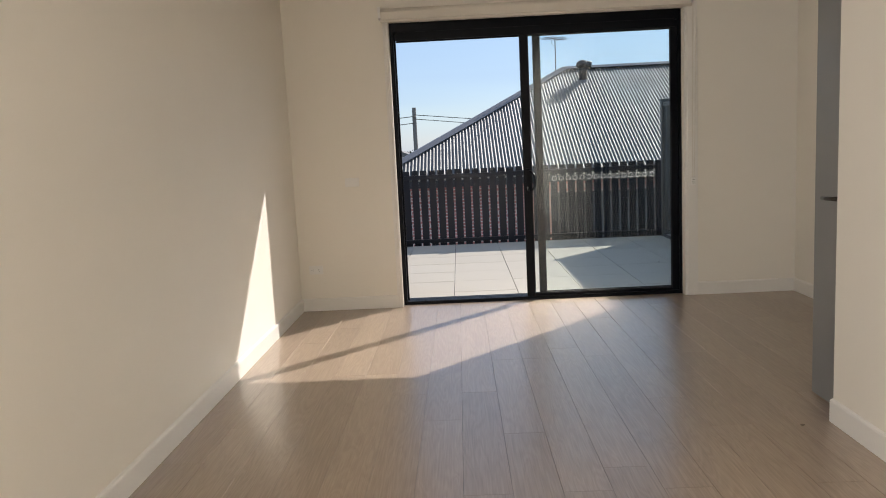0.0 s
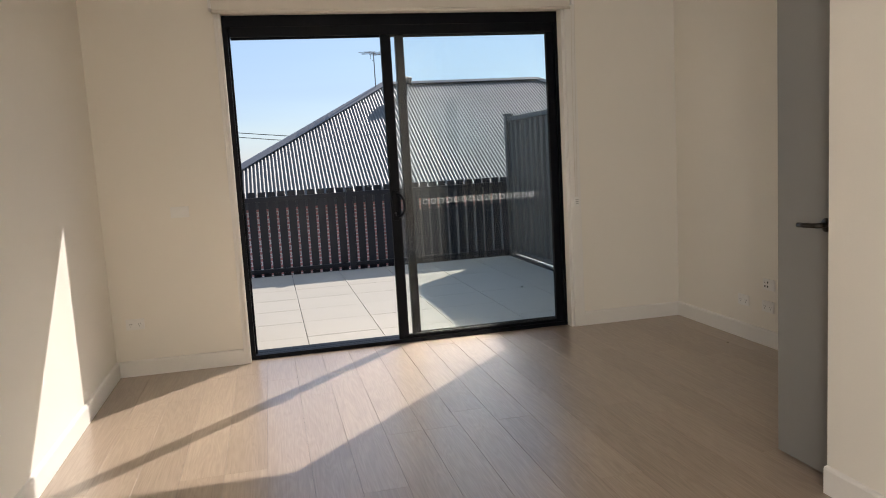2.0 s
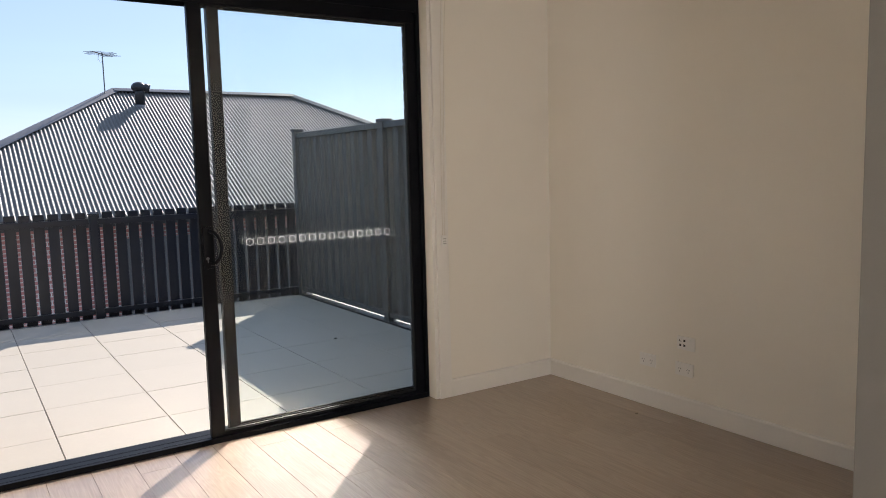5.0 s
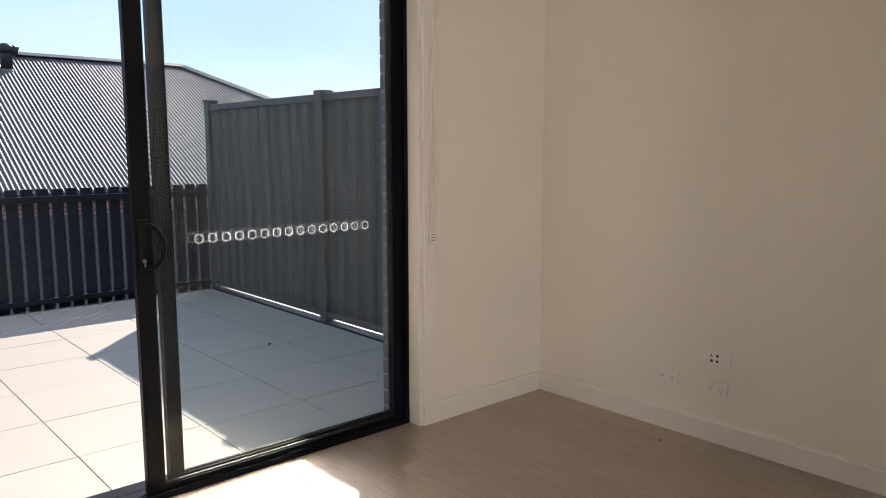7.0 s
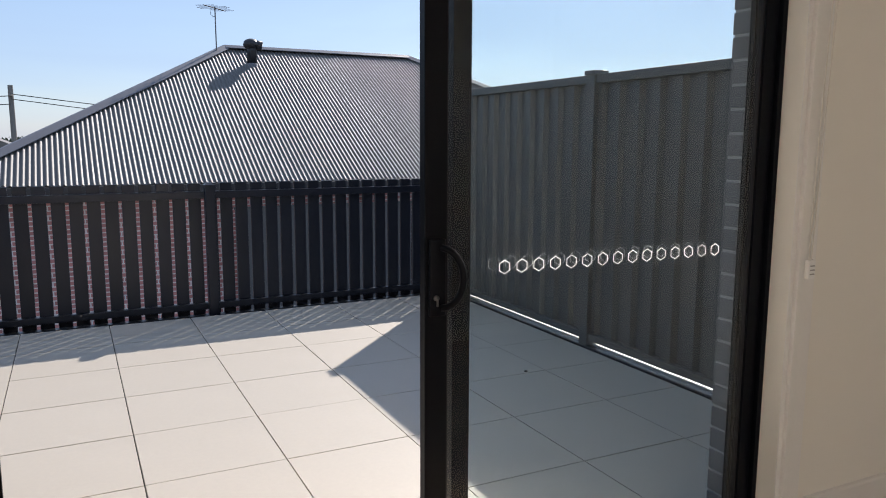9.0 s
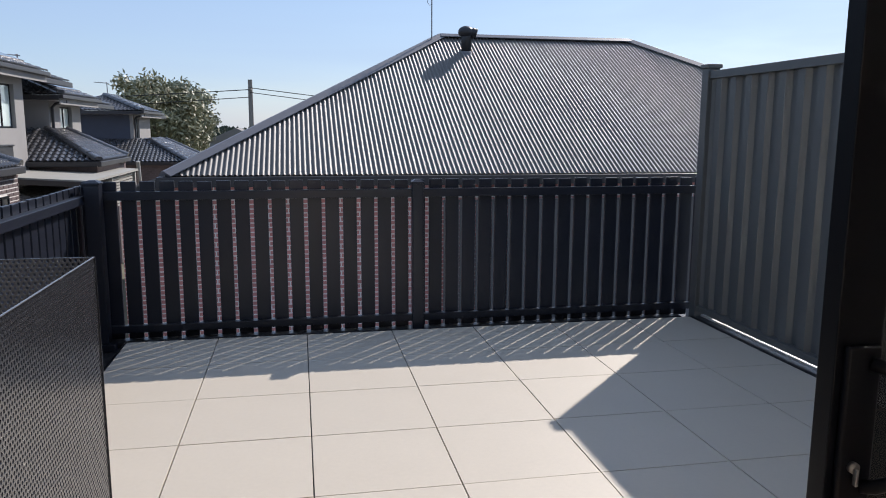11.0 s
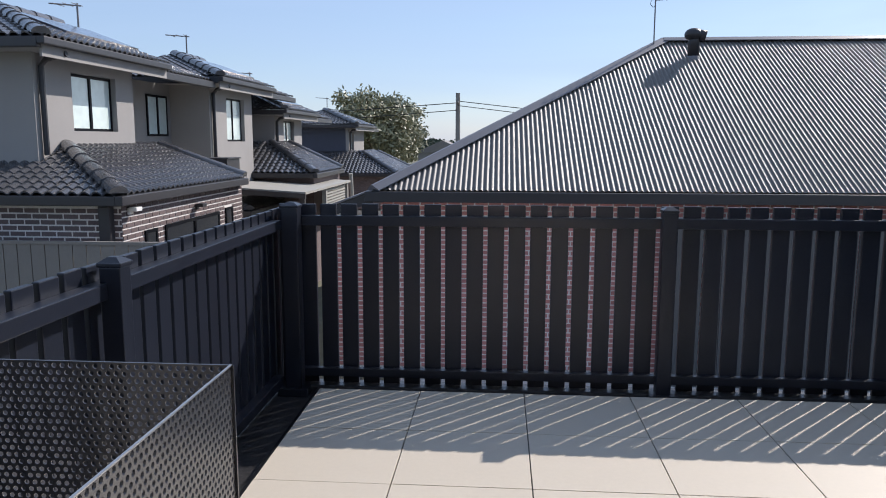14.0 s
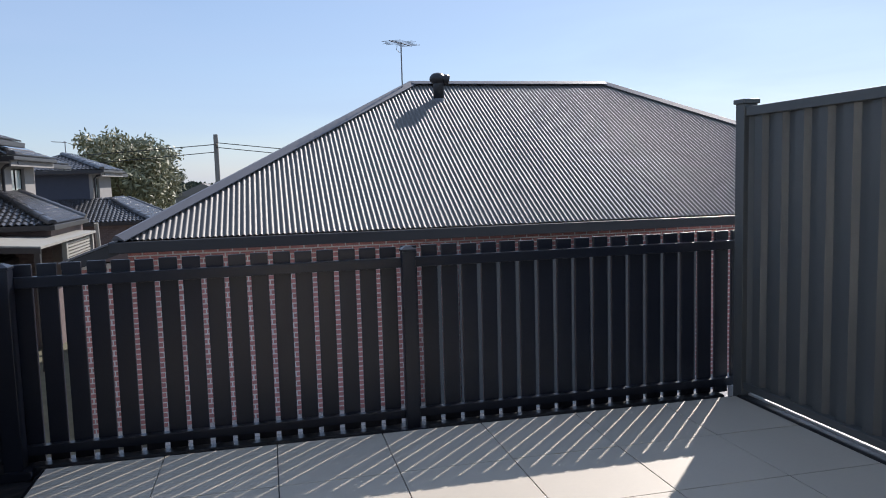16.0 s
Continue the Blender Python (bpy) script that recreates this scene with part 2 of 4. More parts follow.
M["asphalt"] = material("asphalt", (0.05, 0.05, 0.052), 0.9, vary=0.15, bump=0.3)


# ---------------------------------------------------------------- mesh helpers
def box(bm, x0, x1, y0, y1, z0, z1, bevel=0.0):
    r = bmesh.ops.create_cube(bm, size=1.0)
    for v in r["verts"]:
        v.co = Vector(((x0 + x1) / 2 + v.co.x * (x1 - x0), (y0 + y1) / 2 + v.co.y * (y1 - y0), (z0 + z1) / 2 + v.co.z * (z1 - z0)))
    if bevel:
        edges = list({e for v in r["verts"] for e in v.link_edges})
        bmesh.ops.bevel(bm, geom=edges, offset=bevel, segments=2, affect="EDGES", profile=0.6)
    return bm


def boxes(*rows, bevel=0.0):
    bm = bmesh.new()
    for r in rows:
        box(bm, *r, bevel=bevel)
    return bm


def rod(bm, a, b, r0, r1=None, seg=10):
    """A round bar from a to b."""
    a, b = Vector(a), Vector(b)
    res = bmesh.ops.create_cone(bm, cap_ends=True, segments=seg, radius1=r0, radius2=r0 if r1 is None else r1, depth=(b - a).length)
    m = Matrix.Translation((a + b) / 2) @ (b - a).to_track_quat("Z", "Y").to_matrix().to_4x4()
    bmesh.ops.transform(bm, matrix=m, verts=res["verts"])
    return bm


def tube(bm, pts, r, seg=10):
    """A round bar along a line of points."""
    rings = []
    pts = [Vector(p) for p in pts]
    side = (pts[1] - pts[0]).orthogonal().normalized()
    for i, p in enumerate(pts):
        d = (pts[min(i + 1, len(pts) - 1)] - pts[max(i - 1, 0)]).normalized()
        side = (side - d * side.dot(d)).normalized()
        up = d.cross(side)
        rings.append([bm.verts.new(p + side * (math.cos(a) * r) + up * (math.sin(a) * r)) for a in [2 * math.pi * k / seg for k in range(seg)]])
    for r0, r1 in zip(rings, rings[1:]):
        for k in range(seg):
            bm.faces.new((r0[k], r0[(k + 1) % seg], r1[(k + 1) % seg], r1[k]))
    bm.faces.new(rings[0][::-1])
    bm.faces.new(rings[-1])
    return bm


def prism(bm, outline, to3, depth):
    """A flat outline (2D) drawn out by the vector depth; to3 lays a 2D point into the world."""
    depth = Vector(depth)
    a = [bm.verts.new(to3(*p)) for p in outline]
    b = [bm.verts.new(v.co + depth) for v in a]
    bm.faces.new(a)
    bm.faces.new(b[::-1])
    for i in range(len(a)):
        j = (i + 1) % len(a)
        bm.faces.new((a[j], a[i], b[i], b[j]))
    bmesh.ops.recalc_face_normals(bm, faces=bm.faces[:])
    return bm


def mesh_of(name, bm, mat, smooth=False):
    me = bpy.data.meshes.new(name)
    bm.to_mesh(me)
    bm.free()
    me.materials.append(mat)
    if smooth:
        me.polygons.foreach_set("use_smooth", [True] * len(me.polygons))
    return me


def part(name, bm, mat, parent, label="", smooth=False, kind=""):
    ob = new(name, mesh_of(name, bm, mat, smooth))
    ob.parent = parent
    return tagged(ob, label, kind=kind)


def thing(name, label, category, group="", kind="", at=(0, 0, 0)):
    ob = new(name)
    ob.location = at
    ob.empty_display_size = 0.1
    return tagged(ob, label, category, group, kind)


def solid(name, bm, mat, label, category, group="", kind="", smooth=False):
    return tagged(new(name, mesh_of(name, bm, mat, smooth)), label, category, group, kind)


def piece(name, me, parent, m):
    ob = bpy.data.objects.new(name, me)
    scene.collection.objects.link(ob)
    ob.parent = parent
    ob.matrix_local = m
    return ob


def raw(name, verts, faces, mat, parent=None, smooth=False):
    me = bpy.data.meshes.new(name)
    me.from_pydata(verts, [], faces)
    me.update()
    me.materials.append(mat)
    if smooth:
        me.polygons.foreach_set("use_smooth", [True] * len(me.polygons))
    ob = new(name, me)
    ob.parent = parent
    return ob


# ---------------------------------------------------------------- the room's shell
FL, CEIL = 0.065, 2.76
XL, XR, XN = -1.274, 2.83, 1.722
YB, YO, YS = 6.50, 6.80, -3.2
DX0, DX1, DZ1 = -0.42, 1.93, 2.39

part_wall = dict(kind="structure")
solid("wall_west", boxes((XL - 0.2, XL, YS - 0.2, -2.76, FL - 0.3, CEIL), (XL - 0.2, XL, -0.44, YB, FL - 0.3, CEIL), (XL - 0.2, XL, -2.76, -0.44, FL - 0.3, 0.565), (XL - 0.2, XL, -2.76, -0.44, 2.335, CEIL)), M["plaster"], "long plain cream painted plasterboard wall", "wall", **part_wall)
solid("wall_north", boxes((XL - 0.2, DX0, YB, 6.69, FL - 0.3, CEIL), (DX1, XR + 0.2, YB, 6.69, FL - 0.3, CEIL), (DX0, DX1, YB, 6.69, DZ1, CEIL)),
      M["plaster"], "cream painted wall around the sliding door", "wall", **part_wall)
solid("wall_east", boxes((XR, XR + 0.2, 4.1, YB, FL - 0.3, CEIL)), M["plaster"], "cream painted wall with three white socket plates", "wall", **part_wall)
solid("wall_nib", boxes((XN, XN + 0.12, YS, 3.60, FL - 0.3, CEIL), (XN + 0.075, XN + 0.12, 3.60, 3.99, 2.03, CEIL), (XN + 0.12, XR + 0.2, 3.87, 3.99, FL - 0.3, CEIL),
                         (XR, XR + 0.2, 3.99, 4.1, FL - 0.3, CEIL)),
      M["plaster"], "cream painted wall that ends beside a narrow grey door", "wall", **part_wall)
solid("wall_south", boxes((XL, XN, YS - 0.2, YS, FL - 0.3, CEIL)), M["plaster"], "plain cream painted wall that closes the room", "wall", **part_wall)
solid("ceiling", boxes((XL - 0.2, XR + 0.2, YS - 0.2, 6.69, CEIL, CEIL + 0.15)), M["ceiling"], "flat white painted plasterboard ceiling", "ceiling", **part_wall)


def skirting_profile(bm, a, b, side):
    """A skirting board from a to b on the floor, its face turned to side."""
    a, b, s = Vector(a), Vector(b), Vector(side)
    out = [(0, 0), (0.016, 0), (0.016, 0.094), (0.012, 0.102), (0.004, 0.105), (0, 0.105)]
    return prism(bm, out, lambda u, w: a + s * u + Vector((0, 0, w)), b - a)


skirt = thing("baseboard", "white painted skirting boards round the room", "skirting", kind="structure")
for a, b, s in (((XL, YS, FL), (XL, YB - 0.001, FL), (1, 0, 0)), ((XL + 0.017, YB, FL), (DX0 - 0.045, YB, FL), (0, -1, 0)), ((DX1 + 0.103, YB, FL), (XR - 0.017, YB, FL), (0, -1, 0)),
                ((XR, 4.0, FL), (XR, YB - 0.001, FL), (-1, 0, 0)), ((XN, YS, FL), (XN, 3.60, FL), (-1, 0, 0))):
    part("skirting_board", skirting_profile(bmesh.new(), a, b, s), M["trim"], skirt)

# Unseen window, added only to hold the fill lamp.
wn1 = thing("added_window", "unseen black framed window added in the long wall for the fill lamp", "window", kind="structure")
WX0, WX1 = XL - 0.14, XL - 0.10
part("window_frame", boxes((WX0, WX1, -2.76, -0.44, 0.565, 0.61), (WX0, WX1, -2.76, -0.44, 2.29, 2.335), (WX0, WX1, -2.76, -2.715, 0.61, 2.29), (WX0, WX1, -0.485, -0.44, 0.61, 2.29),
                           (WX0, WX1, -1.62, -1.58, 0.61, 2.29)), M["black_alu"], wn1)
for a, b in ((-2.714, -1.621), (-1.579, -0.486)):
    part("pane", boxes((XL - 0.123, XL - 0.117, a, b, 0.611, 2.289)), M["glass"], wn1).visible_shadow = False

# Narrow grey door in the recess beside the nib wall.
door = thing("door_1", "closed narrow grey painted flush door with a dark lever", "door", kind="structure", at=(XN + 0.085, 3.80, FL))
leaf = part("door_leaf", boxes((0.0, 0.04, -0.195, 0.187, 0.008, 1.955), bevel=0.002), M["door_grey"], door)
bm = bmesh.new()
rod(bm, (-0.001, -0.10, 0.99), (-0.012, -0.10, 0.99), 0.026, seg=20)
rod(bm, (-0.012, -0.10, 0.99), (-0.052, -0.10, 0.99), 0.010, seg=12)
tube(bm, [(-0.048, -0.106, 0.99), (-0.054, -0.09, 0.99), (-0.055, -0.04, 0.988), (-0.055, -0.002, 0.988)], 0.0095, 12)
part("lever_handle", bm, M["bronze"], door, "dark bronze lever handle on a round rose", True)

# Sub-floor of the room.
solid("subfloor", boxes((XL - 0.2, XR + 0.2, YS - 0.2, 6.69, FL - 0.25, FL - 0.012)), M["underlay"], "dark underlay beneath the oak floor", "floor", kind="structure")

# ---------------------------------------------------------------- sliding door
sd = thing("sliding_door", "black aluminium sliding glass door pushed open", "sliding door", at=(0, 0, 0))
FY0, FY1 = 6.575, 6.705
part("head", boxes((DX0, DX1, FY0, FY1, 2.315, DZ1), (DX0 + 0.045, DX1 - 0.045, FY0 + 0.002, FY0 + 0.014, 2.250, 2.315), (DX0 + 0.045, DX1 - 0.045, 6.626, 6.644, 2.27, 2.315),
                   (DX0 + 0.045, DX1 - 0.045, FY1 - 0.013, FY1 - 0.003, 2.250, 2.315), bevel=0.0015), M["black_alu"], sd)
part("sill", boxes((DX0, DX1, FY0, FY1 + 0.03, FL - 0.03, 0.092), (DX0 + 0.045, DX1 - 0.045, 6.598, 6.606, 0.0915, 0.0930), (DX0 + 0.045, DX1 - 0.045, 6.652, 6.660, 0.0915, 0.0930), bevel=0.0015), M["black_alu"], sd)
for x0, x1 in ((DX0, DX0 + 0.03), (DX1 - 0.022, DX1)):
    part("jamb", boxes((x0, x1, FY0, FY1, 0.0925, 2.3145), *([(x1, x1 + 0.014, 6.630, 6.645, 0.0925, 2.3145)] if x0 < 0 else []), bevel=0.0015), M["black_alu"], sd)


def sash(x0, x1, y0, y1, wide, wide_r):
    """A glazed panel: four members, a seal round the pane and the pane."""
    ym = (y0 + y1) / 2
    z0, z1 = 0.0935, 2.300
    out = part("panel", boxes((x0, x0 + wide, y0, y1, z0, z1), (x1 - wide_r, x1, y0, y1, z0, z1), (x0 + wide, x1 - wide_r, y0, y1, z0, z0 + 0.020), (x0 + wide, x1 - wide_r, y0, y1, z1 - 0.05, z1), bevel=0.002),
               M["black_alu"], sd)
    a, b, c, d = x0 + wide, x1 - wide_r, z0 + 0.020, z1 - 0.05
    part("seal", boxes((a, a + 0.006, ym - 0.008, ym + 0.008, c, d), (b - 0.006, b, ym - 0.008, ym + 0.008, c, d), (a + 0.006, b - 0.006, ym - 0.008, ym + 0.008, c, c + 0.006),
                       (a + 0.006, b - 0.006, ym - 0.008, ym + 0.008, d - 0.006, d)), M["seal"], out)
    pane = part("pane", boxes((a + 0.001, b - 0.001, ym - 0.003, ym + 0.003, c + 0.001, d - 0.001)), M["glass"], out, "clear green-tinted glass")
    pane.visible_shadow = False
    return out, ym


sliding, ys = sash(0.630, 1.905, 6.590, 6.622, 0.066, 0.055)
fixed, yf = sash(0.742, 1.906, 6.648, 6.690, 0.056, 0.024)
# Frosted hexagon rings across both panes; the thinner row draws their reflected double.
def hexagon_row(x0, x1, y, z, holder, ri=0.0180):
    for i in range(15):
        cx, ro = x0 + (x1 - x0) * i / 14, 0.0210
        bm = bmesh.new()
        vo, vi = ([bm.verts.new((cx + q * math.cos(a), y, z + q * math.sin(a))) for a in [math.pi / 6 + k * math.pi / 3 for k in range(6)]] for q in (ro, ri))
        for k in range(6):
            bm.faces.new((vo[k], vo[(k + 1) % 6], vi[(k + 1) % 6], vi[k]))
        part("hexagon_ring", bm, M["sticker"], holder, "white hexagon ring of the frosted row and its reflected double")


hexagon_row(0.885, 1.692, ys - 0.0036, 1.076, sliding)
hexagon_row(0.885, 1.692, yf - 0.0036, 1.076, fixed, 0.0202)
# D handle with a lock.
hx = 0.664
bm = bmesh.new()
box(bm, hx - 0.024, hx + 0.024, 6.578, 6.590, 0.96, 1.17, bevel=0.004)
pts = []
for k in range(13):
    a = -math.pi / 2 + math.pi * k / 12
    pts.append((hx + 0.010 + 0.046 * math.cos(a), 6.580 - 0.042 * math.cos(a), 1.065 + 0.082 * math.sin(a)))
tube(bm, pts, 0.0095, 10)
hd = part("handle", bm, M["black_alu"], sliding, "black D-shaped pull handle", True)
bm = bmesh.new()
rod(bm, (hx - 0.006, 6.578, 1.012), (hx - 0.006, 6.572, 1.012), 0.0075, seg=16)
box(bm, hx - 0.008, hx - 0.004, 6.566, 6.573, 0.990, 1.012, bevel=0.001)
part("lock", bm, M["lock_steel"], sliding, "small steel key lock", True)

# Lining and architrave.
trim = thing("trim", "white painted timber lining round the sliding door", "door trim", kind="structure")
part("lining", boxes((DX1 + 0.001, DX1 + 0.02, YB - 0.004, 6.574, FL, DZ1 + 0.02)), M["trim"], trim)
part("lining", boxes((DX0 - 0.02, DX0 - 0.001, YB - 0.004, 6.574, FL, DZ1 + 0.02)), M["trim"], trim)
part("lining", boxes((DX0 - 0.001, DX1 + 0.001, YB - 0.004, 6.574, DZ1 + 0.001, DZ1 + 0.02)), M["trim"], trim)
part("architrave", boxes((DX1 + 0.021, DX1 + 0.102, YB - 0.018, YB - 0.001, FL, DZ1 + 0.06), bevel=0.003), M["trim"], trim)
part("architrave", boxes((DX0 - 0.045, DX0 - 0.021, YB - 0.012, YB - 0.001, FL, DZ1 + 0.02), bevel=0.003), M["trim"], trim)

# ---------------------------------------------------------------- roller blind
blind = thing("roller_blind", "cream roller blind rolled up above the sliding door", "blind", at=(0, 0, 0))
bm = bmesh.new()
rod(bm, (-0.475, 6.425, 2.447), (1.965, 6.425, 2.447), 0.034, seg=28)
part("roll", bm, M["blind"], blind, "rolled cream fabric", True)
bm = boxes((-0.465, 1.955, 6.388, 6.3905, 2.385, 2.447))
part("fabric_edge", bm, M["blind"], blind)
bm = bmesh.new()
rod(bm, (-0.468, 6.3895, 2.380), (1.958, 6.3895, 2.380), 0.011, seg=14)
part("bottom_bar", bm, M["blind"], blind, "cream rounded bottom bar", True)
for x in (-0.487, 1.968):
    part("bracket", boxes((x, x + 0.019, 6.385, YB - 0.001, 2.40, 2.492), bevel=0.004), M["plastic"], blind)
bm = bmesh.new()
for dx in (-0.012, 0.012):
    tube(bm, [(1.985 + dx, 6.40, 2.44), (1.995 + dx, 6.45, 2.0), (1.995 + dx * 0.8, 6.47, 1.4), (1.993 + dx * 0.5, 6.474, 1.03)], 0.0018, 6)
part("chain", bm, M["blind"], blind, "thin cream looped bead chain")
part("chain_weight", boxes((1.976, 2.010, 6.464, 6.481, 0.975, 1.040), bevel=0.004), M["plastic"], blind, "small white chain tensioner")
# Thin grey bars added on the tensioner in place of its shadow.
for k in range(3):
    part("shade_bar", boxes((1.982, 2.004, 6.4625, 6.4638, 0.990 + 0.014 * k, 0.994 + 0.014 * k)), M["awning"], blind)


# ---------------------------------------------------------------- plates on the walls
def wall_plate(name, label, m, w, h, slots, group=""):
    """A white plate on a wall, facing -y before it is placed; slots: (x, z, half width, half height, lean)."""
    t = thing(name, label, "wall plate", group, at=(0, 0, 0))
    part("plate", boxes((-w / 2, w / 2, -0.009, -0.0005, -h / 2, h / 2), bevel=0.003), M["plastic"], t)
    for x, z, a, b, lean in slots:
        bm = boxes((-a, a, -0.0098, -0.0088, -b, b))
        bmesh.ops.transform(bm, matrix=pose(x, 0, z, 0, lean, 0), verts=bm.verts[:])
        part("slot", bm, M["socket_hole"], t)
    for x in (-w / 4, w / 4):
        part("rocker", boxes((x - 0.006, x + 0.006, -0.0125, -0.009, h / 2 - 0.024, h / 2 - 0.010), bevel=0.0015), M["plastic"], t)
    t.matrix_basis = m
    return t


def gpo_slots():
    out = []
    for cx in (-0.028, 0.028):
        out += [(cx - 0.007, 0.002, 0.0012, 0.004, 30), (cx + 0.007, 0.002, 0.0012, 0.004, -30), (cx, -0.013, 0.0012, 0.004, 0)]
    return out


wall_plate("power_outlet", "white double power outlet low on the cream wall", pose(-1.135, YB, 0.412), 0.115, 0.072, gpo_slots(), "power outlets")
wall_plate("power_outlet", "white double power outlet just above the skirting", pose(XR, 5.425, 0.322, 0, 0, -90), 0.115, 0.072, gpo_slots(), "power outlets")
wall_plate("power_outlet", "white double power outlet just above the skirting", pose(XR, 5.677, 0.325, 0, 0, -90), 0.115, 0.072, gpo_slots(), "power outlets")
wall_plate("data_outlet", "white plate with four dark data sockets", pose(XR, 5.415, 0.465, 0, 0, -90), 0.115, 0.072,
           [(x, z, 0.006, 0.006, 0) for x in (-0.035, -0.008) for z in (-0.012, 0.014)])
wall_plate("light_switch", "white light switch plate on the cream wall", pose(-0.787, YB, 1.128), 0.115, 0.072, [])

rb = random.Random(11)
for x, y in ((1.57, 3.56), (2.65, 5.60)):
    bm = bmesh.new()
    r = bmesh.ops.create_icosphere(bm, subdivisions=2, radius=0.007)
    for v in r["verts"]:
        v.co = Vector((v.co.x * rb.uniform(1.2, 1.7), v.co.y, v.co.z * 0.5)) * (1 + 0.4 * noise.noise(v.co * 300 + Vector((x, y, 0))))
        v.co += Vector((x, y, FL + 0.003))
    solid("debris", bm, M["bark"], "small brown crumb lying on the oak floor", "crumb", "crumbs on the floor")

# ---------------------------------------------------------------- the building's outside
own = thing("building_wall", "dark grey brick outer wall round the sliding door", "brick wall", kind="structure")
part("wall_core", boxes((XL - 0.4, DX0 - 0.001, 6.692, 6.785, -3.5, 3.2), (1.966, 3.2, 6.706, 6.831, -3.5, 3.2), (DX0 - 0.001, 1.965, 6.706, 6.785, 2.52, 3.2)), M["soffit"], own)
part("flashing", boxes((DX1 + 0.001, 1.960, 6.692, 6.7055, -0.07, 2.52), (DX0 - 0.001, DX1 + 0.001, 6.692, 6.706, DZ1 + 0.001, 2.52)), M["black_alu"], own)
part("roof_slab", boxes((XL - 0.4, 3.2, YS - 0.4, 6.80, CEIL + 0.16, CEIL + 0.30)), M["roof_dark"], own)

# ---------------------------------------------------------------- terrace
solid("terrace_slab", boxes((-1.62, 3.5, 6.80, 11.40, -0.32, -0.075)), M["membrane"], "black waterproof membrane under the terrace tiles", "membrane", kind="structure")
solid("tile_bed", boxes((-1.20, 2.93, 6.86, 11.0, -0.074, -0.012)), M["joint"], "dark bed below the terrace tiles", "tile bed", kind="structure")
solid("gutter_edge", boxes((-1.216, -1.203, 6.80, 11.013, -0.0745, -0.002), (-1.203, 2.93, 11.003, 11.013, -0.0745, -0.002), bevel=0.002), M["black_alu"], "black edge strip of the raised tiles", "edge strip", kind="structure")


def slat_mesh(w, t, h):
    return mesh_of("slat", boxes((-w / 2, w / 2, -t / 2, t / 2, 0, h), bevel=0.004), M["slat"])


def cap_post(parent, x, y, top, h, foot=-0.075):
    p = part("post", boxes((x - h, x + h, y - h, y + h, foot, top - 0.028), bevel=0.004), M["slat"], parent)
    bm = boxes((x - h - 0.006, x + h + 0.006, y - h - 0.006, y + h + 0.006, top - 0.0275, top - 0.012), bevel=0.004)
    r = bmesh.ops.create_cone(bm, cap_ends=True, segments=4, radius1=1.5 * h, radius2=0.6 * h, depth=0.016)
    bmesh.ops.transform(bm, matrix=pose(x, y, top - 0.004, 0, 0, 45), verts=r["verts"])
    part("cap", bm, M["slat"], p)
    part("foot_plate", boxes((x - h - 0.045, x + h + 0.045, y - h - 0.03, y + h + 0.03, foot, foot + 0.05), bevel=0.006), M["slat"], p)


# Far fence: slats behind two rails.
ff = thing("slat_fence", "black upright slat fence along the terrace front", "fence")
sm = slat_mesh(0.0985, 0.0240, 1.105)
for k in range(-1, 38):
    piece("slat", sm, ff, pose(-1.303 + 0.1255 * k + random.uniform(-0.0013, 0.0013), 11.227, -0.035 + random.uniform(-0.003, 0.003), 0, random.uniform(-0.1, 0.1), random.uniform(-0.5, 0.5)))
part("top_rail", boxes((-1.36, 3.38, 11.165, 11.213, 0.945, 1.005), bevel=0.004), M["slat"], ff)
part("bottom_rail", boxes((-1.36, 3.38, 11.165, 11.213, 0.020, 0.072), bevel=0.004), M["slat"], ff)
cap_post(ff, 0.812, 11.150, 1.072, 0.040)
cap_post(ff, -1.375, 11.12, 1.085, 0.048)

# Side fence, seen at a slant.
sf = thing("slat_fence", "black upright slat fence along the terrace side", "fence")
sm2 = slat_mesh(0.100, 0.024, 1.10)
for k in range(38):
    piece("slat", sm2, sf, pose(-1.497, 6.87 + 0.1255 * k - 0.22, -0.06 + random.uniform(-0.003, 0.003), 0, 0, 90))
part("top_rail", boxes((-1.484, -1.425, 6.80, 11.08, 0.93, 0.985), bevel=0.004), M["slat"], sf)
part("bottom_rail", boxes((-1.484, -1.425, 6.80, 11.06, 0.0, 0.055), bevel=0.004), M["slat"], sf)
cap_post(sf, -1.415, 9.16, 1.065, 0.036)

# Profiled steel fence.
cb = thing("steel_fence", "grey-green profiled steel privacy fence with posts", "fence")


def profiled_sheet(y0, y1, z0, z1, x):
    """A pressed sheet with shallow trapezoid ribs that run upright."""
    vs, fs = [], []
    pat = [(0, 0), (0.07, 0), (0.092, 0.034), (0.162, 0.034)]
    y = y0
    prof = []
    while y < y1:
        prof += [(y + u, x + d) for u, d in pat if y + u < y1]
        y += 0.184
    prof.append((y1, x))
    for yy, xx in prof:
        vs += [(xx, yy, z0), (xx, yy, z1), (xx + 0.002, yy, z0), (xx + 0.002, yy, z1)]
    for i in range(len(prof) - 1):
        a, b = 4 * i, 4 * i + 4
        fs += [(a, a + 1, b + 1, b), (a + 2, b + 2, b + 3, a + 3), (a + 1, a + 3, b + 3, b + 1), (a, b, b + 2, a + 2)]
    return raw("panel", vs, fs, M["colorbond"], cb)


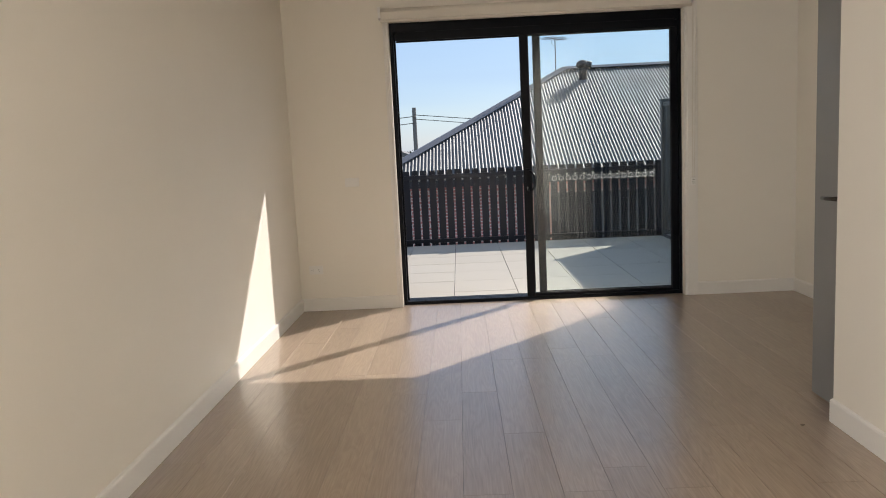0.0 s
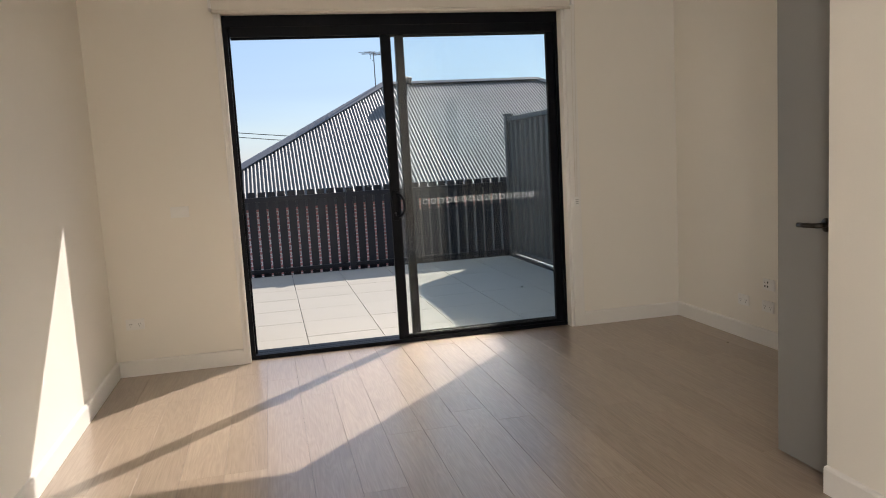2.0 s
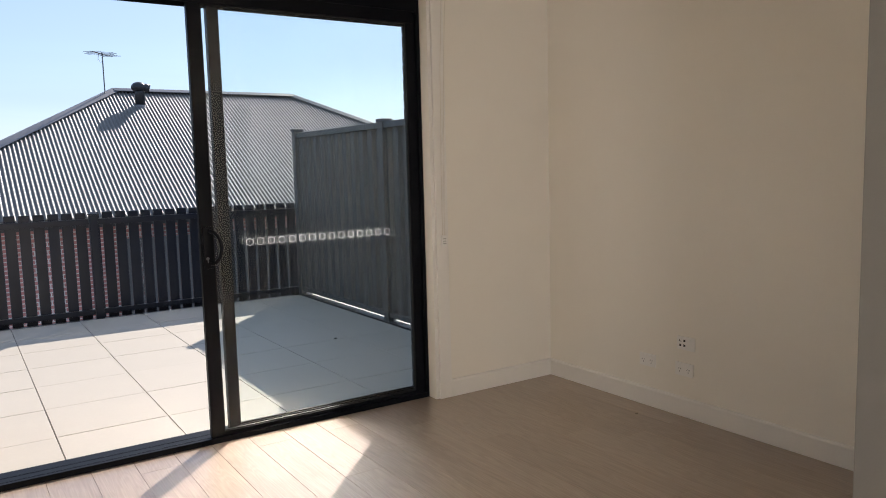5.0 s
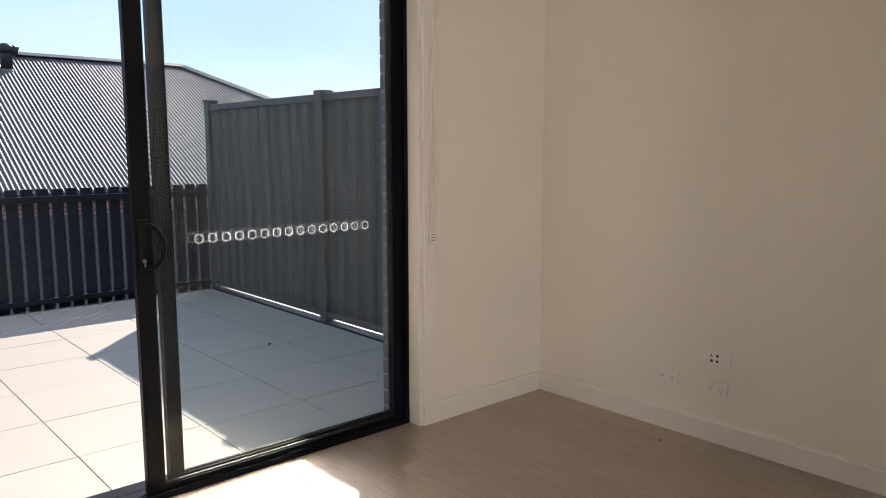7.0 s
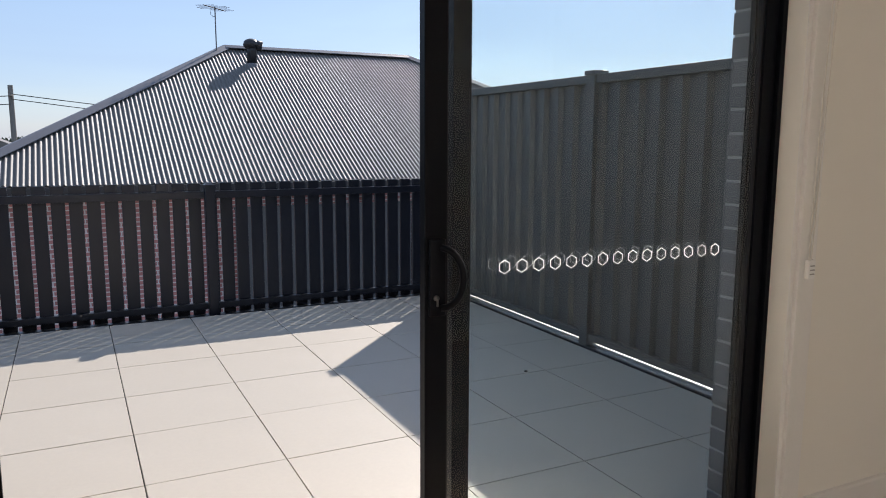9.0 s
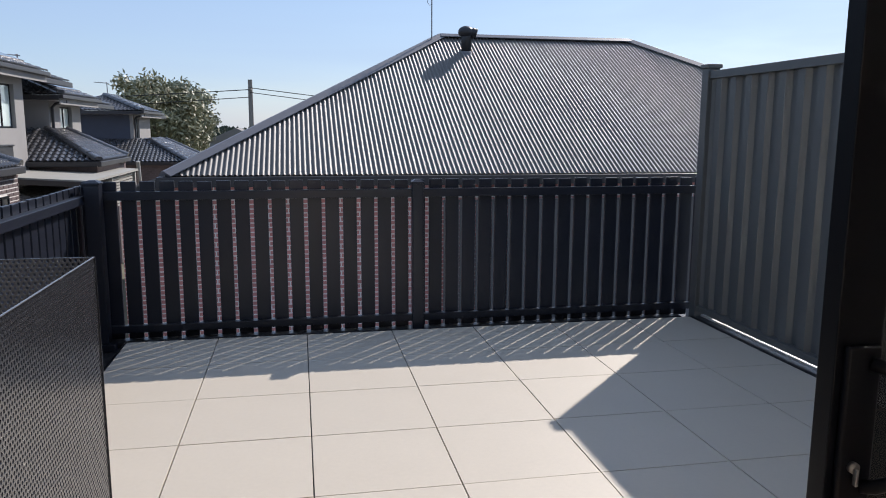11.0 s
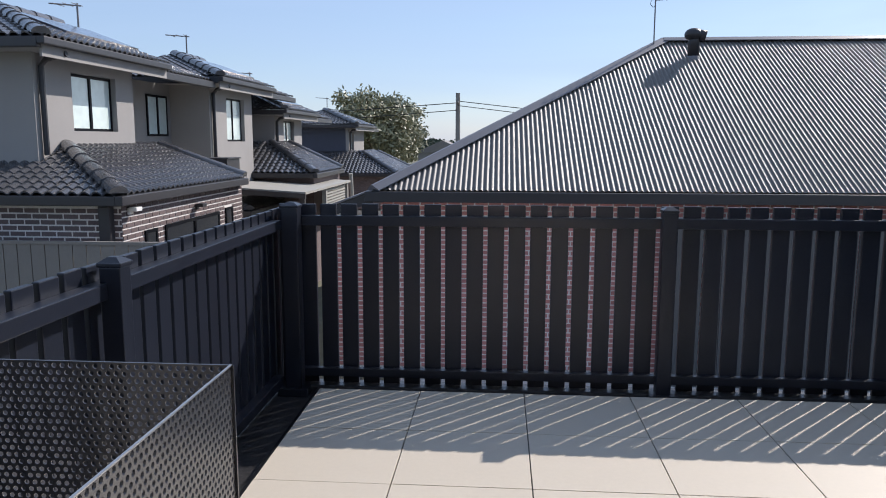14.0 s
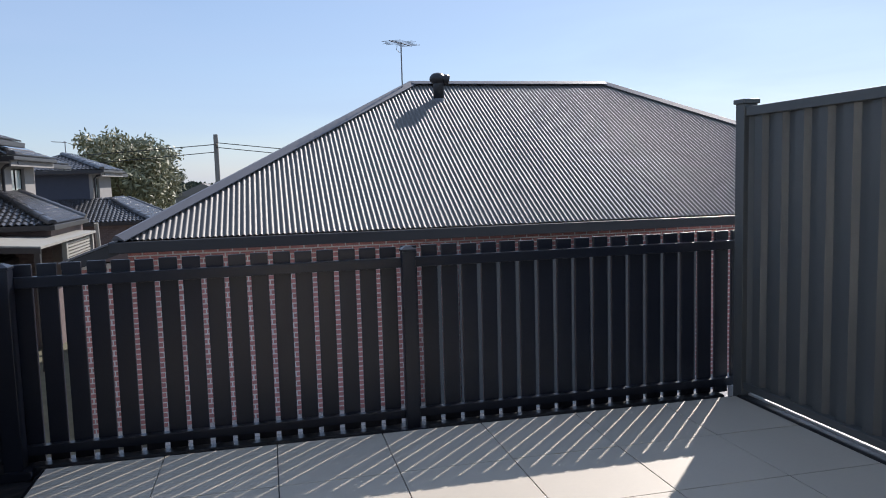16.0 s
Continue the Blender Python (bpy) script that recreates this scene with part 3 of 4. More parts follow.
CX = 2.985
for y0, y1 in ((6.85, 8.91), (9.00, 10.97)):
    profiled_sheet(y0, y1, 0.085, 1.815, CX)
    part("top_rail", boxes((CX - 0.022, CX + 0.05, y0, y1, 1.805, 1.862), bevel=0.004), M["colorbond"], cb)
    part("bottom_rail", boxes((CX - 0.022, CX + 0.05, y0, y1, 0.050, 0.095), bevel=0.004), M["colorbond"], cb)
for y, top in ((8.955, 1.872), (11.015, 1.895)):
    p = part("post", boxes((CX - 0.034, CX + 0.062, y - 0.044, y + 0.044, -0.07, top - 0.012), bevel=0.004), M["colorbond"], cb)
    part("cap", boxes((CX - 0.045, CX + 0.073, y - 0.056, y + 0.056, top - 0.0118, top + 0.018), bevel=0.006), M["colorbond"], p)
bm = boxes((CX + 0.02, CX + 0.30, 6.83, 11.2, -0.25, 0.022), bevel=0.006)
solid("ledge", bm, M["kerb"], "pale metal flashing on the ledge under the steel fence", "ledge", kind="structure")
bm = boxes((2.935, CX + 0.018, 6.81, 11.0, -0.0735, 0.012), bevel=0.01)
solid("kerb", bm, M["membrane"], "low black membrane upstand beside the tiles", "kerb", kind="structure")

bm = boxes((-1.31, 2.93, 11.118, 11.208, -0.0742, -0.024), bevel=0.012)
solid("kerb", bm, M["membrane"], "low black membrane upstand under the slat fence", "kerb", kind="structure")

solid("door_threshold", boxes((DX0 + 0.001, DX1 - 0.001, 6.737, 6.799, -0.30, -0.002), bevel=0.002), M["joint"], "dark grey threshold strip outside the sliding door", "threshold", kind="structure")

# Small dark leaf litter on the tiles.
bm = bmesh.new()
r = bmesh.ops.create_icosphere(bm, subdivisions=2, radius=0.011)
for v in r["verts"]:
    v.co = Vector((v.co.x * 1.2, v.co.y * 0.8, v.co.z * 0.6)) * (1 + 0.3 * noise.noise(v.co * 120))
    v.co += Vector((2.27, 8.62, 0.006))
solid("pebble", bm, M["membrane"], "small dark pebble lying on the grey tiles", "pebble")


# ---------------------------------------------------------------- perforated screen
def perforated(name, parent, origin, u, v, nrm, w, h, pitch=0.0142, hole=0.0047, thick=0.003):
    """A sheet with staggered round holes cut through it, with a plain margin."""
    o, u, v, nrm = Vector(origin), Vector(u), Vector(v), Vector(nrm)
    vs, fs = [], []
    rows = int(h / (pitch * 0.866))
    cols = int(w / pitch)
    sx, sy = w / cols, h / rows

    def add(x, y, d):
        vs.append(tuple(o + u * x + v * y + nrm * d))
        return len(vs) - 1

    for j in range(rows):
        off = 0.5 * (j % 2)
        for i in range(cols):
            x0, x1, y0, y1 = i * sx, (i + 1) * sx, j * sy, (j + 1) * sy
            if off and i == cols - 1:
                x1 = w
            if off:
                x0, x1 = (x0 + sx * 0.5 if i else 0.0), (min(w, x1 + sx * 0.5) if i < cols - 1 else w)
            if off and i == cols - 1:
                ids = [add(x0, y0, 0), add(x1, y0, 0), add(x1, y1, 0), add(x0, y1, 0)]
                fs.append(ids)
                ids = [add(x0, y0, thick), add(x0, y1, thick), add(x1, y1, thick), add(x1, y0, thick)]
                fs.append(ids)
                continue
            cx, cy = (x0 + x1) / 2, (y0 + y1) / 2
            corners = [(x1, cy), (x1, y1), (cx, y1), (x0, y1), (x0, cy), (x0, y0), (cx, y0), (x1, y0)]
            ang = [k * math.pi / 4 for k in range(8)]
            f_out = [add(x, y, 0) for x, y in corners]
            f_in = [add(cx + hole * math.cos(a), cy + hole * math.sin(a), 0) for a in ang]
            b_out = [add(x, y, thick) for x, y in corners]
            b_in = [add(cx + hole * math.cos(a), cy + hole * math.sin(a), thick) for a in ang]
            for k in range(8):
                q = (k + 1) % 8
                fs.append((f_out[k], f_out[q], f_in[q], f_in[k]))
                fs.append((b_out[q], b_out[k], b_in[k], b_in[q]))
                fs.append((f_in[k], f_in[q], b_in[q], b_in[k]))
    ob = raw(name, vs, fs, M["perforated"], parent)
    return ob


ps = thing("perforated_screen", "charcoal perforated steel guard screen on the terrace", "screen")
perforated("panel", ps, (-0.590, 6.805, 0.004), (0, 1, 0), (0, 0, 1), (-1, 0, 0), 1.175, 1.076)
perforated("panel", ps, (-1.42, 7.980, 0.004), (1, 0, 0), (0, 0, 1), (0, 1, 0), 0.833, 1.076)
# The side panel's top edge is given paler metal to paint the sun's glint.
part("edge", boxes((-0.5935, -0.5895, 6.805, 7.984, 1.0795, 1.0815)), material("glint_edge_metal", (0.42, 0.42, 0.43), 0.3, metal=0.8), ps, "top edge in paler metal for the sun's glint")
part("edge", boxes((-1.42, -0.594, 7.9795, 7.9835, 1.0795, 1.0815), (-0.5895, -0.5865, 7.9805, 7.9845, 0.002, 1.0794)), M["perforated"], ps)

# ---------------------------------------------------------------- ground and street
GZ = -2.6
bm = bmesh.new()
n = 40
vv = [[bm.verts.new((-1500 + 3000 * i / n, -600 + 2600 * j / n, GZ - (0.02 * max(0, -600 + 2600 * j / n - 30) ** 0.9 if j else 0))) for i in range(n + 1)] for j in range(n + 1)]
for j in range(n):
    for i in range(n):
        bm.faces.new((vv[j][i], vv[j][i + 1], vv[j + 1][i + 1], vv[j + 1][i]))
solid("ground", bm, M["grass"], "dry suburban ground that falls away to the horizon", "ground", kind="structure")


def brick_mass(x0, x1, z0, z1, lay, bl=0.216, bh=0.064, gap=0.022, proud=0.008, skip=()):
    """Bricks in stretcher bond as one mesh; lay takes (along, up, out) into the world."""
    vs, fs = [], []
    z, k = z0, 0
    while z + bh <= z1 + 1e-6:
        x = x0 - (0.5 * (bl + gap) if k % 2 else 0)
        while x < x1:
            a, b = max(x, x0), min(x + bl, x1)
            if b - a > 0.03 and not any(a < s[1] and b > s[0] and z < s[3] and z + bh > s[2] for s in skip):
                d = proud + random.uniform(-0.002, 0.002)
                i = len(vs)
                for w in (0, d):
                    e = 0.003 if w else 0
                    vs += [lay(a + e, z + e, w), lay(b - e, z + e, w), lay(b - e, z + bh - e, w), lay(a + e, z + bh - e, w)]
                fs += [(i + 4, i + 5, i + 6, i + 7), (i, i + 1, i + 5, i + 4), (i + 1, i + 2, i + 6, i + 5), (i + 2, i + 3, i + 7, i + 6), (i + 3, i, i + 4, i + 7)]
            x += bl + gap
        z += bh + gap
        k += 1
    return vs, fs


# ---------------------------------------------------------------- house with the corrugated roof
EX0, EX1, EY, EZ = -2.31, 14.74, 19.38, 0.615
RX0, RX1, RY, RZ = 3.614, 8.814, 25.307, 3.775
nb = thing("brick_house", "red brick house with a grey corrugated hip roof", "house", at=(0, 0, 0))


def corrugate(y_sign, pitch=0.0915, amp=0.0135, seg=8):
    """One long roof slope of waved steel between the eave and the ridge."""
    vs, fs = [], []
    cols = int((EX1 - EX0) / pitch * seg)
    nrm = Vector((0, -y_sign * (RZ - EZ), RY - EY)).normalized()
    for i in range(cols + 1):
        x = EX0 + (EX1 - EX0) * i / cols
        top = max(0.0, min(1.0, (x - EX0) / (RX0 - EX0), (EX1 - x) / (EX1 - RX1)))
        d = nrm * (amp * math.cos((x - EX0) / pitch * 2 * math.pi))
        for f in (0.0, top):
            y = EY + (RY - EY) * f
            if y_sign < 0:
                y = 2 * RY - y
            vs.append((x + d.x, y + d.y, EZ + (RZ - EZ) * f + d.z))
    for i in range(cols):
        q = (2 * i, 2 * i + 2, 2 * i + 3, 2 * i + 1)
        fs.append(q if y_sign > 0 else q[::-1])
    return vs, fs


for s in (1, -1):
    v_, f_ = corrugate(s)
    raw("roof_slope", v_, f_, M["corrugated"], nb, True)
bm = bmesh.new()
for xe, xr in ((EX0, RX0), (EX1, RX1)):
    a = [bm.verts.new(p) for p in ((xe, EY, EZ), (xe, 2 * RY - EY, EZ), (xr, RY, RZ))]
    bm.faces.new(a if xe > 5 else a[::-1])
part("hip_end", bm, M["corrugated"], nb)


def cap_strip(a, b, wide=0.17, rise=0.06):
    """A folded capping along a hip or ridge."""
    a, b = Vector(a), Vector(b)
    d = (b - a).normalized()
    side = d.cross(Vector((0, 0, 1))).normalized()
    up = side.cross(d)
    out = [(-wide, -0.035), (-wide, -0.02), (-0.03, rise), (0.03, rise), (wide, -0.02), (wide, -0.035)]
    return prism(bmesh.new(), out, lambda u, w: a + side * u + up * w, b - a)


R0, R1 = (RX0, RY, RZ + 0.01), (RX1, RY, RZ + 0.01)
part("ridge_cap", cap_strip(R0, R1), M["roof_trim"], nb)
part("hip_cap", cap_strip((EX0, EY, EZ + 0.02), R0), M["roof_trim"], nb)
part("hip_cap", cap_strip((EX1, EY, EZ + 0.02), R1), M["roof_trim"], nb)
part("gutter", boxes((EX0 - 0.12, EX1 + 0.12, EY - 0.13, EY + 0.01, EZ - 0.20, EZ - 0.025), bevel=0.012), M["roof_dark"], nb, "dark grey quad gutter")
part("gutter", boxes((EX0 - 0.13, EX0 + 0.0, EY + 0.011, 31.0, EZ - 0.20, EZ - 0.025), bevel=0.012), M["roof_dark"], nb, "dark grey quad gutter")
part("soffit", boxes((EX0, EX1, EY + 0.011, EY + 0.45, EZ - 0.205, EZ - 0.19)), M["soffit"], nb)
bm = bmesh.new()
prism(bm, [(EX0 + 0.02, 0.60), (-3.14, 0.29), (-3.14, 0.20), (-2.9, 0.20), (EX0 + 0.02, 0.40)], lambda u, q: Vector((u, EY - 0.06, q)), (0, 4.0, 0))
part("side_roof", bm, M["roof_dark"], nb, "dark sloping side roof edge")
bm = bmesh.new()
prism(bm, [(EX0 + 0.02, 0.63), (-3.16, 0.318), (-3.16, 0.292), (EX0 + 0.02, 0.604)], lambda u, q: Vector((u, EY - 0.09, q)), (0, 4.03, 0))
part("side_flashing", bm, M["roof_trim"], nb, "grey folded edge flashing")
part("wall", boxes((-3.15, EX0 + 0.06, EY + 0.46, EY + 0.7, GZ - 0.1, 0.22)), M["mortar"], nb, "mortar between the bricks")
for r in ((EX0 + 0.06, EX1 - 0.45, EY + 0.46, EY + 0.7), (EX0 + 0.06, EX0 + 0.31, EY + 0.7, 30.55), (EX1 - 0.7, EX1 - 0.45, EY + 0.7, 30.55), (EX0 + 0.06, EX1 - 0.45, 30.55, 30.8)):
    part("wall", boxes((*r, GZ - 0.1, EZ - 0.191)), M["mortar"], nb, "mortar between the bricks")
for xa, xb, zt in ((EX0 + 0.06, EX1 - 0.45, EZ - 0.20), (-3.15, EX0 + 0.059, 0.20)):
    v_, f_ = brick_mass(xa, xb, GZ, zt, lambda a, z, d: (a, EY + 0.46 - d, z))
    tagged(raw("bricks", v_, f_, M["red_brick"], nb), "red face bricks with pale mortar", kind="stuff")

# Roof vent with its elbow, and the aerial.
vent = thing("roof_vent", "dark elbow-shaped vent cowl on the corrugated roof", "roof vent", at=(4.12, 24.45, 3.32))
bm = bmesh.new()
tube(bm, [(0, 0, -0.05), (0, 0, 0.33), (0.02, -0.01, 0.45)], 0.125, 18)
part("pipe", bm, M["roof_dark"], vent, smooth=True)
bm = bmesh.new()
r = bmesh.ops.create_uvsphere(bm, u_segments=20, v_segments=12, radius=0.20)
bmesh.ops.transform(bm, matrix=Matrix.Translation((-0.01, 0, 0.47)) @ Matrix.Diagonal((1.0, 1.0, 0.72, 1)), verts=r["verts"])
tube(bm, [(0.02, 0, 0.47), (0.14, -0.04, 0.46), (0.25, -0.07, 0.43)], 0.115, 16)
part("cowl", bm, M["roof_dark"], vent, smooth=True)
bm = bmesh.new()
rod(bm, (0, 0, -0.12), (0, 0, 0.0), 0.20, 0.135, 20)
part("flashing", bm, M["roof_trim"], vent)
ant = thing("tv_aerial", "grey metal television aerial on a thin mast", "aerial", at=(3.34, 24.95, 3.55))
bm = bmesh.new()
rod(bm, (0, 0, -0.05), (0, 0, 1.18), 0.016, seg=8)
part("mast", bm, M["roof_trim"], ant)
bm = bmesh.new()
rod(bm, (-0.32, -0.25, 1.16), (0.30, 0.22, 1.12), 0.012, seg=8)
part("boom", bm, M["roof_trim"], ant)
for k in range(7):
    f = -0.9 + k * 0.3
    c = Vector((0.31 * f, 0.235 * f, 1.14 - 0.02 * f))
    bm = bmesh.new()
    wide = 0.42 if k in (2, 3) else 0.26
    rod(bm, c + Vector((-wide * 0.75, wide * 0.6, 0.01)), c + Vector((wide * 0.75, -wide * 0.6, 0.0)), 0.006, seg=6)
    part("element", bm, M["roof_trim"], ant)
bm = bmesh.new()
tube(bm, [(-0.10, -0.05, 1.12), (-0.12, -0.05, 0.98), (-0.05, -0.02, 0.92), (0, 0, 0.95)], 0.006, 6)
part("lead", bm, M["cable"], ant)
part("base_plate", boxes((-0.14, 0.14, -0.12, 0.12, -0.085, -0.055)), M["roof_trim"], ant)


# ---------------------------------------------------------------- townhouses
def tile_profile(w, l):
    """One roof tile: a steep-sided roll across, then a flat pan, with a thick lower edge of its own."""
    vs, fs = [], []
    seg = 7
    for i in range(seg + 1):
        u = i / seg
        h = 0.046 * max(0.0, math.sin(math.pi * min(1, u * 1.25))) ** 0.7
        x = (u - 0.5) * w
        vs += [(x, 0, h + 0.022), (x, l * 1.08, h), (x, 0, h + 0.022), (x, 0, h - 0.004)]
    for i in range(seg):
        a, b = 4 * i, 4 * i + 4
        fs += [(a, b, b + 1, a + 1), (a + 3, b + 3, b + 2, a + 2)]
    return vs, fs


TW, TL = 0.175, 0.19
TV, TF = tile_profile(TW, TL)
tile_mesh = bpy.data.meshes.new("roof_tile")
tile_mesh.from_pydata(TV, [], TF)
tile_mesh.materials.append(M["roof_tile"])
tile_mesh.polygons.foreach_set("use_smooth", [True] * len(tile_mesh.polygons))


def tiled_slope(house, e0, e1, t1, t0, singly=False):
    """A slope of overlapping tiles between an eave (e0 to e1) and a top edge (t0 to t1), on a dark deck."""
    e0, e1, t1, t0 = (Vector(p) for p in (e0, e1, t1, t0))
    bm = bmesh.new()
    corners = [e0, e1, t1] + ([t0] if (t0 - t1).length > 1e-3 else [])
    bm.faces.new([bm.verts.new(p) for p in corners])
    part("roof_deck", bm, M["roof_dark"], house)
    u = (e1 - e0).normalized()
    nrm = (e1 - e0).cross(t0 - e0)
    if nrm.length < 1e-6 or (t0 - e0).length < 1e-6:
        nrm = (e1 - e0).cross(t1 - e0)
    nrm.normalize()
    if nrm.z < 0:
        nrm = -nrm
    v = nrm.cross(u)
    high = max((t0 - e0).dot(v), (t1 - e0).dot(v))
    vs, fs = [], []
    for r in range(int(high / TL) + 1):
        y = r * TL
        f = min(1, (y + TL * 0.5) / high)
        left, right = (t0 - e0).dot(u) * f, (e1 - e0).length + ((t1 - e0).dot(u) - (e1 - e0).length) * f
        x = math.ceil(left / TW) * TW - (TW * 0.5 if left > 0 else 0) + TW * 0.5
        while x - TW * 0.5 < right:
            c = e0 + u * x + v * y + nrm * 0.012
            m = Matrix(((u.x, v.x, nrm.x, c.x), (u.y, v.y, nrm.y, c.y), (u.z, v.z, nrm.z, c.z), (0, 0, 0, 1)))
            if singly:
                piece("roof_tile", tile_mesh, house, m)
            else:
                i = len(vs)
                vs += [tuple(m @ Vector(p)) for p in TV]
                fs += [tuple(i + k for k in q) for q in TF]
            x += TW
    if vs:
        tagged(raw("roof_tiles", vs, fs, M["roof_tile_mass"], house, True), "overlapping charcoal concrete roof tiles", kind="stuff")


def hip_tiles(house, a, b):
    """Rounded ridge tiles, one after another, along a hip."""
    a, b = Vector(a), Vector(b)
    count = max(1, int((b - a).length / 0.40))
    q = (b - a).to_track_quat("Y", "Z").to_matrix().to_4x4()
    bm = bmesh.new()
    for k in range(count):
        r0 = []
        for f, rad in ((0.0, 0.135), (1.06, 0.115)):
            c = a.lerp(b, min(1, (k + f) / count))
            r0.append([bm.verts.new(c + q.to_3x3() @ Vector((math.cos(g) * rad, 0, math.sin(g) * rad * 0.8 + 0.01))) for g in [math.pi * i / 8 for i in range(9)]])
        for i in range(8):
            bm.faces.new((r0[0][i], r0[0][i + 1], r0[1][i + 1], r0[1][i]))
        bm.faces.new(r0[0][::-1])
    part("hip_tiles", bm, M["roof_tile_mass"], house, "rounded ridge tiles", kind="stuff")


def house_window(house, x, y0, y1, z0, z1, face="x", panes=2, mat="curtained_glass", deep=0.10):
    """A dark framed window with upright panes, set back in the wall face."""
    def bx(a0, a1, d0, d1, b0, b1):
        return (x - d1, x - d0, a0, a1, b0, b1) if face == "x" else (a0, a1, x + d0, x + d1, b0, b1)
    w = part("window", boxes(bx(y0, y1, deep, deep + 0.03, z0, z0 + 0.05), bx(y0, y1, deep, deep + 0.03, z1 - 0.05, z1), bx(y0, y0 + 0.05, deep, deep + 0.03, z0 + 0.05, z1 - 0.05),
                             bx(y1 - 0.05, y1, deep, deep + 0.03, z0 + 0.05, z1 - 0.05),
                             *[bx(y0 + (y1 - y0) * k / panes - 0.03, y0 + (y1 - y0) * k / panes + 0.03, deep - 0.01, deep + 0.03, z0 + 0.05, z1 - 0.05) for k in range(1, panes)]), M["black_alu"], house)
    for k in range(panes):
        a, b = y0 + (y1 - y0) * k / panes + 0.04, y0 + (y1 - y0) * (k + 1) / panes - 0.04
        part("pane", boxes(bx(a, b, deep + 0.012, deep + 0.022, z0 + 0.05, z1 - 0.05)), M[mat], w)
    return w


def wall_with_hole(x0, x1, y0, y1, z0, z1, holes):
    """A box whose +x face is cut back by window recesses 0.14 deep."""
    rows = [(x0, x1 - 0.14, y0, y1, z0, z1)]
    ys = sorted({y0, y1, *[h[0] for h in holes], *[h[1] for h in holes]})
    for a, b in zip(ys, ys[1:]):
        cut = [h for h in holes if h[0] <= a and h[1] >= b]
        if not cut:
            rows.append((x1 - 0.14, x1, a, b, z0, z1))
        else:
            rows += [(x1 - 0.14, x1, a, b, z0, cut[0][2]), (x1 - 0.14, x1, a, b, cut[0][3], z1)]
    return [r for r in rows if r[5] - r[4] > 0.001]


def townhouse(cx, cy, ez, long, win, bay, low, wall="render_grey", label="", near=False, solar=True, deep_x=7.0, aerial=(-1.6, 2.6, 0.55)):
    """A two-storey unit: upper box with a hip roof, lower brick box with a tiled skirt roof. cx, cy: the upper corner; ez: upper eave; low: x, y, eave, length, run and rise of the lower roof."""
    h = thing("townhouse", label, "house", "row of townhouses")
    uz0 = -0.3
    for r in wall_with_hole(cx - deep_x, cx, cy, cy + long, uz0, ez - 0.08, [win]):
        part("upper_wall", boxes(r), M["render_grey" if r[1] == cx else wall], h)
    house_window(h, cx, *win)
    # recessed bay behind
    part("bay_wall", boxes((cx - deep_x, cx - 1.0, cy + long, cy + 7.05, GZ - 0.3, ez - 0.1)), M[wall], h)
    if bay:
        house_window(h, cx - 1.0, *bay, deep=-0.035)
    # upper roof
    ov = 0.5
    x1, y0, y1 = cx + ov, cy - ov, cy + long + ov
    rise, run = 0.72, 1.95
    e = ez + 0.06
    tiled_slope(h, (x1, y0, e), (x1, y1, e), (x1 - run, y1 - 0.4, e + rise), (x1 - run, y0 + run, e + rise))
    tiled_slope(h, (x1 - run * 2, y0, e), (x1, y0, e), (x1 - run, y0 + run, e + rise), (x1 - run, y0 + run, e + rise))
    tiled_slope(h, (x1 - 0.2, y1, e - 0.12), (x1 - 0.2, cy + 6.5, e - 0.12), (x1 - run, cy + 6.5, e + 0.46), (x1 - run, y1, e + 0.46))
    tiled_slope(h, (x1 - run * 2, y1, e), (x1 - run * 2, y0, e), (x1 - run, y0 + run, e + rise), (x1 - run, y1 - 0.4, e + rise))
    hip_tiles(h, (x1 - run, y0 + run, e + rise + 0.02), (x1 - run, y1 - 0.4, e + rise + 0.02))
    hip_tiles(h, (x1, y0, e + 0.03), (x1 - run, y0 + run, e + rise + 0.03))
    part("gutter", boxes((x1 - 0.02, x1 + 0.10, y0 - 0.1, y1, ez - 0.055, ez + 0.055), bevel=0.015), M["roof_dark"], h)
    part("gutter", boxes((x1 - run * 2, x1 - 0.021, y0 - 0.1, y0 + 0.02, ez - 0.10, ez + 0.055), bevel=0.015), M["roof_dark"], h)
    part("soffit", boxes((cx + 0.001, x1 - 0.061, y0 + 0.02, y1, ez - 0.10, ez - 0.08), (cx - deep_x, cx + 0.001, y0 + 0.02, cy - 0.001, ez - 0.10, ez - 0.08)), M["soffit"], h)
    part("fascia", boxes((x1 - 0.06, x1 - 0.021, y0 + 0.021, y1, ez - 0.22, ez - 0.040)), M["render_grey"], h)
    part("gutter", boxes((x1 - 0.22, x1 - 0.10, y1 + 0.01, cy + 6.5, ez - 0.22, ez - 0.07), bevel=0.015), M["roof_dark"], h)
    bm = bmesh.new()
    tube(bm, [(x1 + 0.0, cy + 0.12, ez - 0.12), (cx + 0.15, cy + 0.14, ez - 0.2), (cx + 0.06, cy + 0.14, ez - 0.3), (cx + 0.06, cy + 0.14, low[2] + 0.55)], 0.045, 8)
    part("downpipe", bm, M["roof_dark"], h)
    bm = bmesh.new()
    ax, ay, az = cx + aerial[0], cy + aerial[1], e + aerial[2]
    rod(bm, (ax, ay, az - 0.2), (ax, ay, az + 0.85), 0.02, seg=6)
    rod(bm, (ax - 0.55, ay - 0.1, az + 0.84), (ax + 0.08, ay + 0.02, az + 0.80), 0.015, seg=6)
    for q in (-0.4, -0.2, 0.0):
        rod(bm, (ax + q, ay - 0.2, az + 0.825), (ax + q, ay + 0.2, az + 0.825), 0.009, seg=5)
    part("aerial", bm, M["roof_trim"], h)
